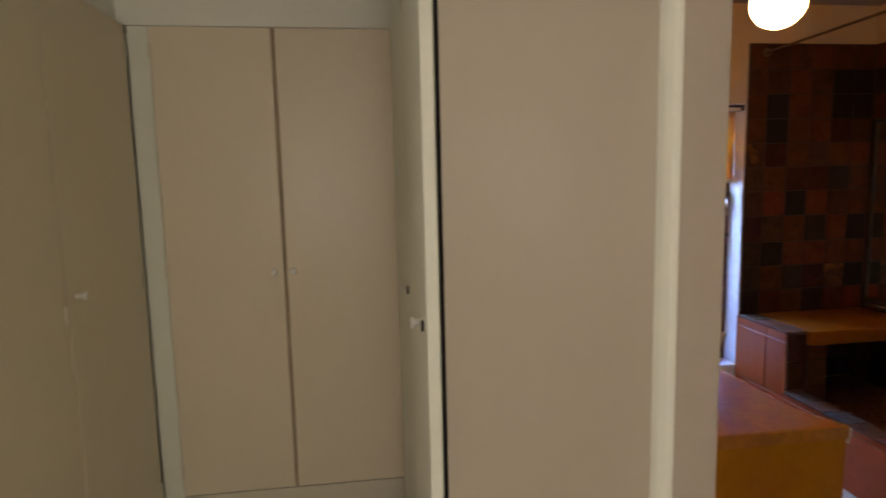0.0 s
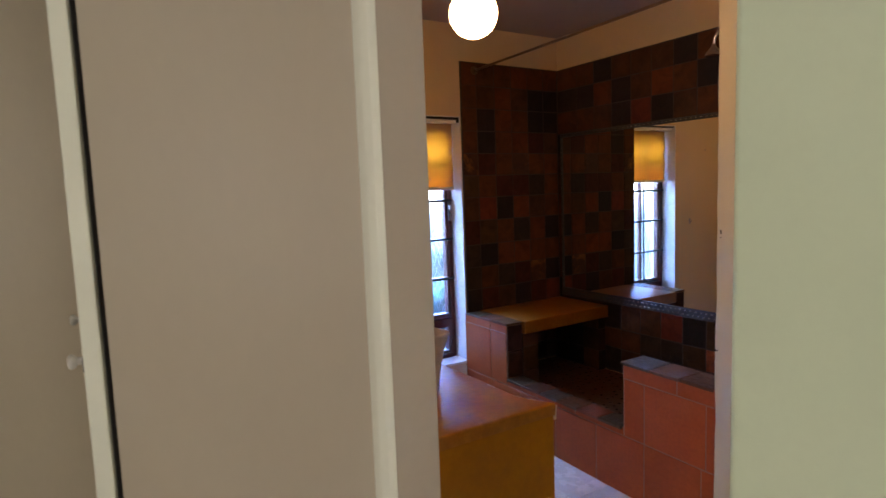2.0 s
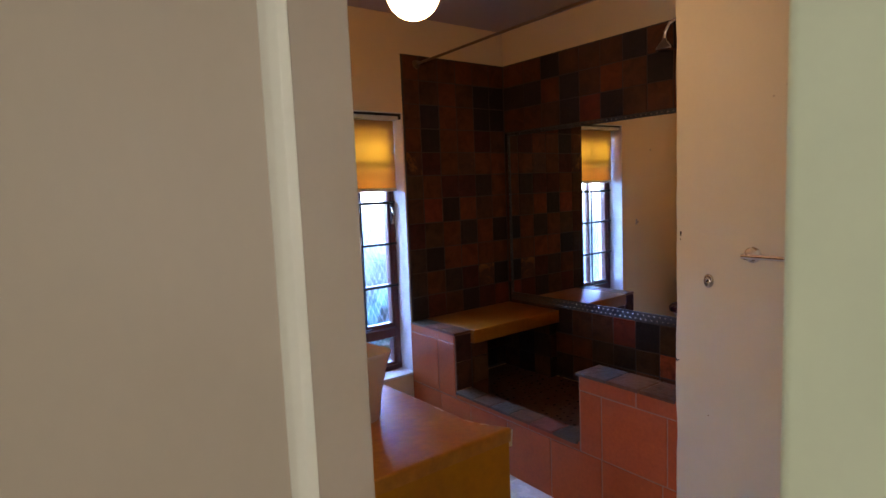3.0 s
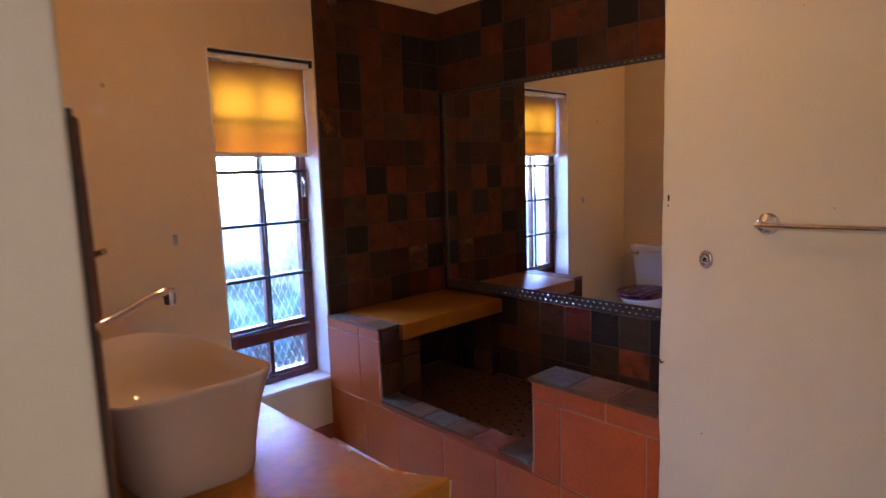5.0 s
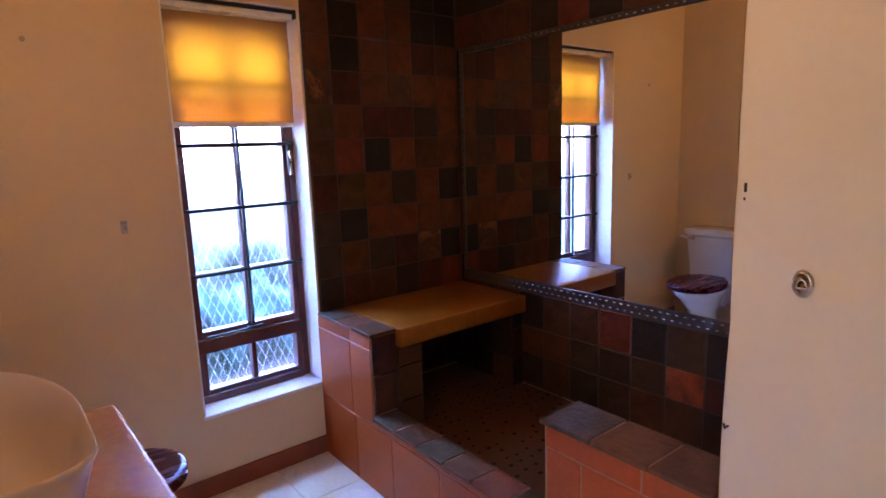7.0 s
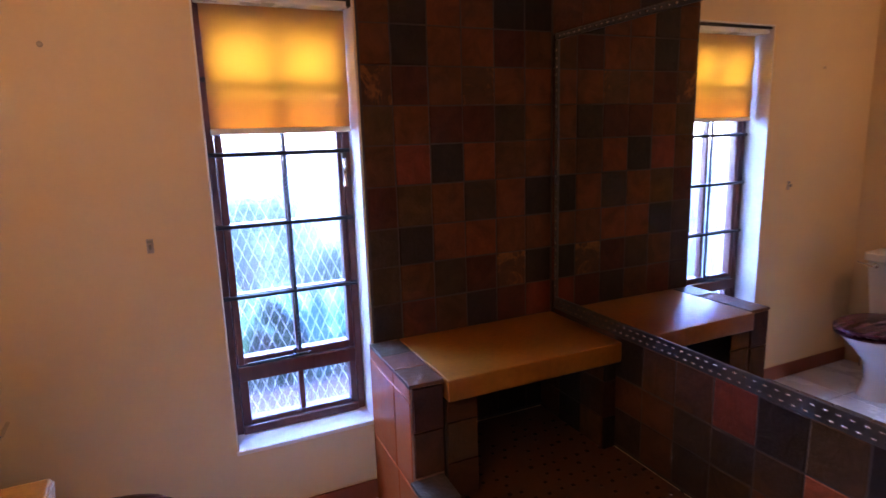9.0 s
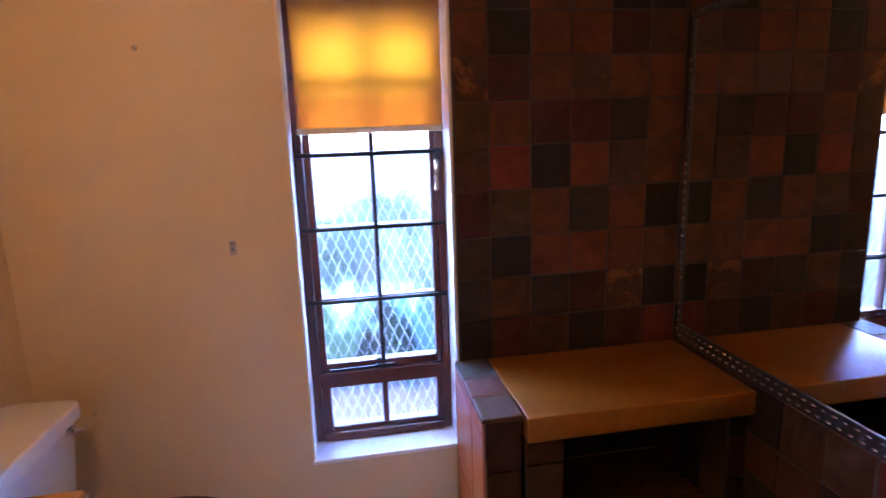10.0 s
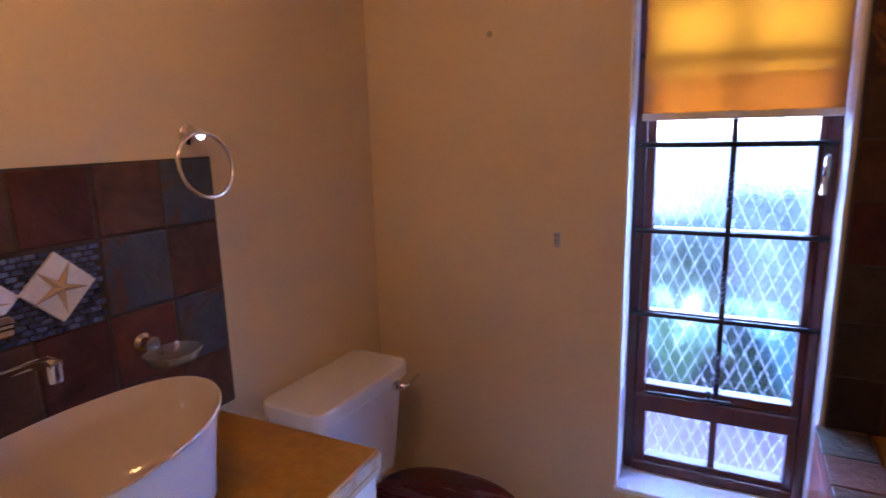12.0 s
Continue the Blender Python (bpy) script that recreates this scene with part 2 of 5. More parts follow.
M_ROD = surface("dark_brass", [(0.16, 0.10, 0.055), (0.22, 0.14, 0.08)], 0.4, 0.8, scale=10, fine=80, bump=0.02)
M_DARKGROUT = surface("dark_grout", [(0.040, 0.027, 0.020), (0.062, 0.043, 0.032)], 0.85, scale=12, fine=120, bump=0.25)
M_TERRA = surface("terracotta_tile", [(0.36, 0.070, 0.013), (0.42, 0.090, 0.019)], 0.40, scale=5, fine=60, bump=0.05, per_object=0.07, spec=0.20, grain=0.10)
M_SKIRT = surface("terracotta_skirting", [(0.24, 0.07, 0.04), (0.32, 0.10, 0.055)], 0.45, scale=6, fine=60, bump=0.06)
M_SLATE = slate("riven_slate", [(0.0, (0.020, 0.016, 0.015)), (0.17, (0.070, 0.030, 0.016)), (0.34, (0.046, 0.028, 0.017)), (0.50, (0.105, 0.034, 0.018)), (0.62, (0.030, 0.024, 0.019)), (0.76, (0.080, 0.042, 0.019)), (0.90, (0.046, 0.020, 0.018))])
CAP_KINDS = {
    "grey": slate("capping_slate_grey", [(0.0, (0.095, 0.080, 0.064)), (0.5, (0.080, 0.068, 0.055))], 0.45, 0.6, relief=0.9),
    "brown": slate("capping_slate_brown", [(0.0, (0.11, 0.058, 0.034)), (0.5, (0.13, 0.068, 0.038))], 0.55, 0.7, relief=0.7),
    "rose": slate("capping_slate_rose", [(0.0, (0.19, 0.070, 0.045)), (0.5, (0.16, 0.065, 0.044))], 0.55, 0.6, relief=0.7),
}
M_RUST = slate("rust_slate", [(0.0, (0.26, 0.075, 0.030)), (0.5, (0.22, 0.070, 0.028))], 0.5, 0.9)
M_GOLD = slate("gold_clouded_slate", [(0.0, (0.060, 0.028, 0.016)), (0.5, (0.066, 0.032, 0.018))], 0.5, 0.5, second=(0.20, 0.075, 0.018))
M_RED = slate("red_slate", [(0.0, (0.135, 0.032, 0.018)), (0.5, (0.12, 0.030, 0.017))], 0.5, 0.5)
SLATE_TONES = {
    "b": slate("black_slate", [(0.0, (0.022, 0.016, 0.015)), (0.5, (0.028, 0.019, 0.018))], 0.62, 0.35),
    "g": slate("grey_slate", [(0.0, (0.044, 0.031, 0.023)), (0.5, (0.038, 0.027, 0.021))]),
    "n": slate("brown_slate", [(0.0, (0.086, 0.036, 0.017)), (0.35, (0.072, 0.034, 0.018)), (0.7, (0.098, 0.038, 0.017))]),
    "m": slate("maroon_slate", [(0.0, (0.068, 0.023, 0.017)), (0.5, (0.058, 0.020, 0.016))]),
    "r": slate("rusty_slate", [(0.0, (0.128, 0.040, 0.017)), (0.5, (0.112, 0.038, 0.017))]),
    "u": M_RUST,
    "e": M_RED,
    "o": slate("olive_slate", [(0.0, (0.064, 0.038, 0.020)), (0.5, (0.056, 0.034, 0.019))]),
    "y": M_GOLD,
}
M_SPLASH_BLUE = slate("blue_grey_slate", [(0.0, (0.056, 0.076, 0.104)), (0.5, (0.066, 0.086, 0.115))], 0.5, 0.5, second=(0.10, 0.050, 0.035))
M_SPLASH_BROWN = slate("red_brown_slate", [(0.0, (0.11, 0.045, 0.030)), (0.35, (0.085, 0.05, 0.038)), (0.7, (0.075, 0.032, 0.028))], 0.5, 0.7)
M_SCREED = surface("ochre_screed", [(0.24, 0.070, 0.004), (0.31, 0.098, 0.006), (0.37, 0.128, 0.009)], 0.40, scale=5, fine=45, bump=0.04, rough_var=0.06, grain=0.12, spec=0.28, contrast=(0.25, 0.75))
M_COUNTER = surface("red_ochre_counter", [(0.34, 0.118, 0.009), (0.43, 0.172, 0.014), (0.50, 0.22, 0.024)], 0.42, scale=7, fine=45, bump=0.12, rough_var=0.10, grain=0.14, spec=0.32)
M_SCREED_SIDE = surface("ochre_plaster_side", [(0.42, 0.170, 0.004), (0.49, 0.21, 0.006)], 0.6, spec=0.2, scale=5, fine=40, bump=0.08)
M_WORN = surface("chipped_plaster_edge", [(0.45, 0.21, 0.06), (0.62, 0.46, 0.30), (0.70, 0.58, 0.45)], 0.7, scale=9, fine=70, bump=0.25, grain=0.12)
M_CERAMIC = surface("white_ceramic", [(0.77, 0.75, 0.73), (0.79, 0.77, 0.75)], 0.08, scale=3, fine=60, bump=0.0, rough_var=0.02, grain=0.004, coat=0.5)
# White ceramic again, with warm reflections of counter and wall put into its colour.
M_BASIN_WARMED = surface("white_glaze_warmed", [(0.64, 0.545, 0.485), (0.67, 0.575, 0.515)], 0.10, scale=3, fine=60, bump=0.0, rough_var=0.02, grain=0.004)
M_CHROME = surface("chrome", [(0.72, 0.72, 0.74), (0.80, 0.80, 0.82)], 0.10, 1.0, scale=8, fine=60, bump=0.0, rough_var=0.04, grain=0.02)
M_NICKEL = surface("dull_nickel", [(0.48, 0.44, 0.40), (0.57, 0.53, 0.49)], 0.27, 1.0, scale=30, fine=120, bump=0.02, rough_var=0.08, grain=0.05)
M_BRASS = surface("aged_nickel", [(0.42, 0.34, 0.25), (0.52, 0.43, 0.33)], 0.3, 1.0, scale=8, fine=50, bump=0.0, rough_var=0.05, grain=0.03)
M_STEEL = surface("brushed_border_metal", [(0.045, 0.040, 0.038), (0.08, 0.072, 0.068)], 0.45, 0.5, scale=20, fine=150, bump=0.1)
M_STUD = surface("glass_stud", [(0.40, 0.40, 0.43), (0.62, 0.62, 0.66)], 0.12, 0.9, scale=40, fine=150, bump=0.02)
M_WOOD = surface("dark_meranti", [(0.082, 0.020, 0.014), (0.135, 0.038, 0.024)], 0.38, scale=8, fine=70, bump=0.08, stretch=(3, 3, 0.4), coat=0.2)
M_MAHOG = surface("mahogany_seat", [(0.052, 0.006, 0.013), (0.085, 0.012, 0.020)], 0.26, scale=10, fine=60, bump=0.01, stretch=(0.5, 3, 3), coat=0.15, spec=0.35)
M_BLACK = surface("black_iron", [(0.012, 0.012, 0.014), (0.022, 0.022, 0.026)], 0.4, 0.3, scale=20, fine=100, bump=0.05)
# Near-black: dark stone insets, and shade put into gaps, holes and cupboard inside.
M_SHADE_AND_STONE = surface("dark_shade_and_stone", [(0.012, 0.010, 0.008), (0.02, 0.016, 0.012)], 0.9, scale=20, fine=100, bump=0.0)
M_GREYBLOCK = surface("grey_plastic", [(0.22, 0.21, 0.22), (0.30, 0.29, 0.30)], 0.4, scale=20, fine=100, bump=0.03)
M_PALEGREY = surface("pale_grey_plastic", [(0.38, 0.34, 0.33), (0.46, 0.42, 0.40)], 0.4, scale=20, fine=100, bump=0.02)
M_PLASTIC = surface("white_plastic", [(0.70, 0.68, 0.62), (0.76, 0.74, 0.68)], 0.3, scale=10, fine=100, bump=0.01)
M_PEBBLE = surface("brown_pebble_floor", [(0.080, 0.030, 0.012), (0.13, 0.047, 0.018)], 0.4, scale=14, fine=60, bump=0.2)
M_STAR = surface("dried_starfish", [(0.42, 0.29, 0.16), (0.55, 0.40, 0.24)], 0.8, scale=40, fine=200, bump=0.4)
M_GLAZED = surface("white_glazed_tile", [(0.62, 0.58, 0.54), (0.70, 0.66, 0.62)], 0.25, scale=12, fine=80, bump=0.05)
M_MOSAIC = surface("blue_glass_mosaic", [(0.012, 0.018, 0.05), (0.10, 0.13, 0.24), (0.03, 0.04, 0.09)], 0.12, scale=30, fine=100, bump=0.02, per_object=0.5)
M_PAVING = surface("pink_brick_paving", [(0.085, 0.050, 0.055), (0.115, 0.070, 0.075)], 0.8, scale=5, fine=40, bump=0.3)
M_GRASS = surface("garden_soil", [(0.020, 0.036, 0.014), (0.045, 0.060, 0.028)], 0.9, scale=3, fine=30, bump=0.4)
M_LEAF = surface("shrub_leaf", [(0.018, 0.050, 0.020), (0.036, 0.080, 0.032)], 0.5, scale=3, fine=30, bump=0.05)
M_TUB = surface("blue_green_blade", [(0.040, 0.150, 0.155), (0.060, 0.195, 0.20)], 0.4, scale=6, fine=60, bump=0.03)
M_PALELEAF = surface("pale_green_blade", [(0.055, 0.135, 0.050), (0.085, 0.18, 0.075)], 0.45, scale=6, fine=60, bump=0.05)
M_MESHWIRE = surface("white_painted_steel", [(0.74, 0.74, 0.73), (0.82, 0.82, 0.80)], 0.5, scale=20, fine=100, bump=0.1)

M_MIRROR, _t, _b, _n, _l = base_nodes("mirror_silver")
_b.inputs["Base Color"].default_value = (0.86, 0.87, 0.85, 1)
_b.inputs["Metallic"].default_value = 1.0
_b.inputs["Roughness"].default_value = 0.0

M_GLASS, _t, _b, _n, _l = base_nodes("obscure_window_glass")
_b.inputs["Base Color"].default_value = (0.95, 0.97, 0.98, 1)
_b.inputs["Roughness"].default_value = 0.11
_b.inputs["IOR"].default_value = 1.45
_b.inputs["Transmission Weight"].default_value = 1.0
_w = _n.new("ShaderNodeTexNoise")
_w.inputs["Scale"].default_value = 55
_g = _n.new("ShaderNodeNewGeometry")
_l.new(_g.outputs["Position"], _w.inputs["Vector"])
_bp = _n.new("ShaderNodeBump")
_bp.inputs["Strength"].default_value, _bp.inputs["Distance"].default_value = 0.12, 0.01
_l.new(_w.outputs["Fac"], _bp.inputs["Height"])
_l.new(_bp.outputs[0], _b.inputs["Normal"])

M_DISH, _t, _b, _n, _l = base_nodes("frosted_glass_dish")
_b.inputs["Base Color"].default_value = (0.80, 0.86, 0.84, 1)
_b.inputs["Roughness"].default_value = 0.22
_b.inputs["Transmission Weight"].default_value = 0.92

M_BLIND, _t, _b, _n, _l = base_nodes("orange_blind_cloth")
_b.inputs["Base Color"].default_value = (0.50, 0.30, 0.18, 1)
_b.inputs["Roughness"].default_value = 0.85
_tr = _n.new("ShaderNodeBsdfTranslucent")
_tr.inputs["Color"].default_value = (0.60, 0.155, 0.006, 1)
_mx = _n.new("ShaderNodeMixShader")
_mx.inputs[0].default_value = 0.37
_wv = _n.new("ShaderNodeTexNoise")
_wv.inputs["Scale"].default_value = 320
_g = _n.new("ShaderNodeNewGeometry")
_l.new(_g.outputs["Position"], _wv.inputs["Vector"])
_bp = _n.new("ShaderNodeBump")
_bp.inputs["Strength"].default_value, _bp.inputs["Distance"].default_value = 0.2, 0.003
_l.new(_wv.outputs["Fac"], _bp.inputs["Height"])
_l.new(_bp.outputs[0], _b.inputs["Normal"])
_l.new(_b.outputs[0], _mx.inputs[1])
_l.new(_tr.outputs[0], _mx.inputs[2])
_l.new(_mx.outputs[0], _n["Material Output"].inputs["Surface"])

M_LINING, _t, _b, _n, _l = base_nodes("pale_blind_lining")
_b.inputs["Base Color"].default_value = (0.62, 0.50, 0.40, 1)
_b.inputs["Roughness"].default_value = 0.9
_tr = _n.new("ShaderNodeBsdfTranslucent")
_tr.inputs["Color"].default_value = (0.95, 0.66, 0.62, 1)
_mx = _n.new("ShaderNodeMixShader")
_mx.inputs[0].default_value = 0.88
_l.new(_b.outputs[0], _mx.inputs[1])
_l.new(_tr.outputs[0], _mx.inputs[2])
_l.new(_mx.outputs[0], _n["Material Output"].inputs["Surface"])

M_GLOBE, _t, _b, _n, _l = base_nodes("lit_opal_globe")
_b.inputs["Base Color"].default_value = (0.9, 0.88, 0.84, 1)
_b.inputs["Emission Color"].default_value = (1.0, 0.60, 0.24, 1)
_b.inputs["Emission Strength"].default_value = GLOBE_STRENGTH

# ---- plan ----
CEIL = 2.69
NORTH, EAST = 4.104, 3.741          # plaster faces of the outer walls
TILE_N, TILE_E = 4.088, 3.723     # slate faces
SHOWER_X = 2.818                  # front of the low shower walls
TOWEL_X = 2.785                   # wall with the towel rail
DOOR_Y0, DOOR_Y1 = 1.156, 1.862   # doorway between the jambs
WEST0, WEST1 = 1.218, 1.350       # west wall face at the doorway and in the far corner
LEAN = math.degrees(math.atan2(WEST1 - WEST0, NORTH - DOOR_Y1))
WEST = pose(WEST0, DOOR_Y1, 0, 0, 0, -LEAN)   # x off the wall, y along it

# ---- structure ----
def build_structure():
    # bathroom floor slab under the tiles, and the dressing passage floor
    solid("floor", box(1.0, 4.1, 0.76, 4.4, -0.12, -0.012), M_GROUT, "grey grout bed under white floor tiles", "floor")
    # this bedroom floor is unseen; its brown is picked to shape bounced light
    solid("floor_bedroom", box(-2.8, 1.30, -3.7, 0.76, -0.12, -0.003), M_BOUNCE_BROWN, "unseen bedroom floor, brown to dim and warm the bounced light", "floor")
    solid("floor_passage", box(-1.3, 1.0, 0.76, 3.7, -0.12, -0.003), M_FLOOR, "pale tiled floor of dressing passage", "floor")
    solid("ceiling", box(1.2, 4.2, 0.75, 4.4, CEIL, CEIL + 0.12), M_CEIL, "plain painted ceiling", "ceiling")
    bm = box(-2.85, 1.2, -3.8, 3.8, CEIL, CEIL + 0.12)
    bm_box(bm, 1.2, 1.345, -3.8, 0.75, CEIL, CEIL + 0.12)
    solid("ceiling_bedroom", bm, M_WHITEWALL, "plain white ceiling", "ceiling")
    # north wall with the window opening
    bm = bmesh.new()
    x0, x1, z0, z1 = 2.266, 2.832, 0.352, 2.078
    bm_box(bm, 1.0, x0, NORTH, NORTH + 0.24, -0.1, CEIL)
    bm_box(bm, x1, 4.1, NORTH, NORTH + 0.24, -0.1, CEIL)
    bm_box(bm, x0, x1, NORTH, NORTH + 0.24, -0.1, z0)
    bm_box(bm, x0, x1, NORTH, NORTH + 0.24, z1, CEIL)
    solid("wall_north", bm, M_CREAM, "cream painted bathroom wall with a tall window opening", "wall")
    # painted reveals and sill
    bm = bmesh.new()
    bm_box(bm, x0 - 0.001, x0 + 0.006, NORTH - 0.003, 4.32, z0, z1, 0.002)
    bm_box(bm, x1 - 0.006, x1 + 0.001, NORTH - 0.003, 4.32, z0, z1, 0.002)
    bm_box(bm, x0 + 0.006, x1 - 0.006, NORTH - 0.003, 4.32, z1 - 0.006, z1 + 0.001, 0.002)
    solid("trim_window_reveal", bm, M_REVEAL, "white painted window reveal", "trim")
    solid("window_sill", box(x0 - 0.004, x1 + 0.002, NORTH - 0.012, 4.32, z0 - 0.004, z0 + 0.014, 0.005), M_REVEAL, "white painted sloping window sill", "sill")
    # east wall behind the mirror
    solid("wall_east", box(EAST, EAST + 0.2, 0.75, NORTH, -0.1, CEIL), M_CREAM, "cream painted wall above slate tiles", "wall")
    # block that closes the shower and carries the towel rail
    bm = box(TOWEL_X, EAST, 0.9, 2.172, -0.1, CEIL)
    es = [e for e in bm.edges if abs(e.verts[0].co.x - TOWEL_X) < 1e-4 and abs(e.verts[1].co.x - TOWEL_X) < 1e-4 and abs(e.verts[0].co.y - 2.172) < 1e-4 and abs(e.verts[1].co.y - 2.172) < 1e-4]
    bmesh.ops.subdivide_edges(bm, edges=es, cuts=46)
    for v in bm.verts:
        if abs(v.co.x - TOWEL_X) < 1e-4 and v.co.y > 2.0 and 0.0 < v.co.z < CEIL - 0.02:
            v.co.y += 0.006 * noise.noise(Vector((3.1, 0.7, v.co.z * 6))) + 0.004 * noise.noise(Vector((1, 2, v.co.z * 25)))
    solid("wall_shower", bm, M_TOWELWALL, "cream plastered wall end with a chipped edge", "wall")
    # west wall, slightly out of square
    bm = bmesh.new()
    plan = [(1.120, 1.964), (WEST0 + 0.0063, 1.964), (WEST1, NORTH), (WEST1 - 0.118, NORTH)]
    lo = [bm.verts.new((x, y, -0.1)) for x, y in plan]
    hi = [bm.verts.new((x, y, CEIL)) for x, y in plan]
    for k in range(4):
        bm.faces.new((lo[k], lo[(k + 1) % 4], hi[(k + 1) % 4], hi[k]))
    bm.faces.new(lo[::-1])
    bm.faces.new(hi)
    bmesh.ops.recalc_face_normals(bm, faces=bm.faces)
    solid("wall_west", bm, M_CREAM, "cream painted wall ending at the open doorway", "wall")
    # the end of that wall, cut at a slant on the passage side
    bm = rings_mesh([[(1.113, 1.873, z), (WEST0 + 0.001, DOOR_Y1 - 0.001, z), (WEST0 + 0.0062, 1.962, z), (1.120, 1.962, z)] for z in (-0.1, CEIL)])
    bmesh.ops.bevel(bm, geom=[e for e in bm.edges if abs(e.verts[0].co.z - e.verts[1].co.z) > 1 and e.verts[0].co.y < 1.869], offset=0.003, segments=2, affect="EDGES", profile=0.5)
    solid("wall_jamb", bm, M_JAMB_DIMMED, "smooth end of the bathroom wall, paint toned down for dimmer light", "wall")
    # wall on the other side of the doorway, and the lintel
    bm = box(1.208, 1.345, -3.6, DOOR_Y0, -0.1, CEIL)
    ed = [e for e in bm.edges if abs(e.verts[0].co.z - e.verts[1].co.z) > 1 and e.verts[0].co.y > DOOR_Y0 - 0.01]
    bmesh.ops.bevel(bm, geom=ed, offset=0.012, segments=3, affect="EDGES", profile=0.5)
    solid("wall_doorway", bm, M_GREENWALL, "pale green painted wall beside the open doorway", "wall", smooth=True)
    solid("wall_lintel", box(1.098, 1.345, DOOR_Y0, DOOR_Y1 - 0.002, 2.25, CEIL), M_GREENWALL, "pale wall over the doorway", "wall")
    # rest of the dressing passage and the room behind
    solid("wall_bathroom_south", box(1.345, TOWEL_X, 0.75, 0.9, -0.1, CEIL), M_CREAM, "plain cream bathroom wall", "wall")
    solid("wall_passage_west", box(-1.35, -1.2, 1.56, 3.6, -0.1, CEIL), M_WHITEWALL, "plain white wall behind cupboards", "wall")
    solid("wall_bedroom_north", box(-2.7, -0.66, 1.40, 1.555, -0.1, CEIL), M_WHITEWALL, "plain white bedroom wall", "wall")
    # unseen wall, with an opening added for the west lamp
    bm = bmesh.new()
    bm_box(bm, -2.85, -2.7, -3.6, -0.8, -0.1, CEIL)
    bm_box(bm, -2.85, -2.7, 1.0, 1.555, -0.1, CEIL)
    bm_box(bm, -2.85, -2.7, -0.8, 1.0, -0.1, 1.0)
    bm_box(bm, -2.85, -2.7, -0.8, 1.0, 2.3, CEIL)
    # blank skin added behind the opening to keep sky light out
    bm_box(bm, -3.0, -2.852, -3.9, 1.555, -0.1, CEIL)
    solid("wall_bedroom_west", bm, M_WHITEWALL, "plain white bedroom wall", "wall")
    solid("wall_passage_north", box(-1.2, 1.1, 3.46, 3.6, 2.352, CEIL), M_WHITEWALL, "white wall above the built-in cupboards", "wall")
    solid("wall_passage_left", box(-1.2, -0.665, 1.556, 3.458, 2.352, CEIL), M_WHITEWALL, "white wall above the built-in cupboards", "wall")
    solid("wall_passage_right", box(0.63, 1.09, 2.10, 3.435, 2.352, CEIL), M_WHITEWALL, "white wall above the built-in cupboards", "wall")
    solid("wall_passage_back", box(-1.35, 1.2, 3.602, 3.75, -0.1, CEIL), M_WHITEWALL, "plain wall behind cupboards", "wall")
    # unseen wall, its opening assumed to hold the south lamp
    bm = bmesh.new()
    bm_box(bm, -2.85, -0.7, -3.75, -3.6, -0.1, CEIL)
    bm_box(bm, 1.1, 1.345, -3.75, -3.6, -0.1, CEIL)
    bm_box(bm, -0.7, 1.1, -3.75, -3.6, -0.1, 1.0)
    bm_box(bm, -0.7, 1.1, -3.75, -3.6, 2.3, CEIL)
    # blank panel added to close this recess against the sky
    bm_box(bm, -2.85, 1.345, -3.90, -3.752, -0.1, CEIL)
    solid("wall_south", bm, M_WHITEWALL, "unseen white bedroom wall with an assumed window opening", "wall")


build_structure()


# ---- dressing passage ----
def knob(parent, at, label="white plastic knob"):
    bm = lathe([(0.011, 0.0), (0.009, 0.010), (0.008, 0.016), (0.015, 0.022), (0.017, 0.028), (0.013, 0.034), (0.004, 0.036)], "y", 18)
    return part("knob", bm, M_PLASTIC, parent, label, True, at)


def cupboard_door(parent, x0, x1, z0, z1, y, knob_x, knob_z, hinge_x):
    """A flat door facing -y with its knob and two hinges."""
    d = part("door", box(x0, x1, y, y + 0.02, z0, z1, 0.003), M_CUPBOARD, parent, "flat cream enamelled cupboard door")
    knob(d, pose(knob_x, y, knob_z, 180, 0, 0))
    for hz in (z0 + 0.12, z1 - 0.10, (z0 + z1) / 2):
        part("hinge", box(hinge_x - 0.008, hinge_x + 0.008, y - 0.006, y + 0.004, hz - 0.03, hz + 0.03, 0.002), M_CUPEDGE, d)
    return d


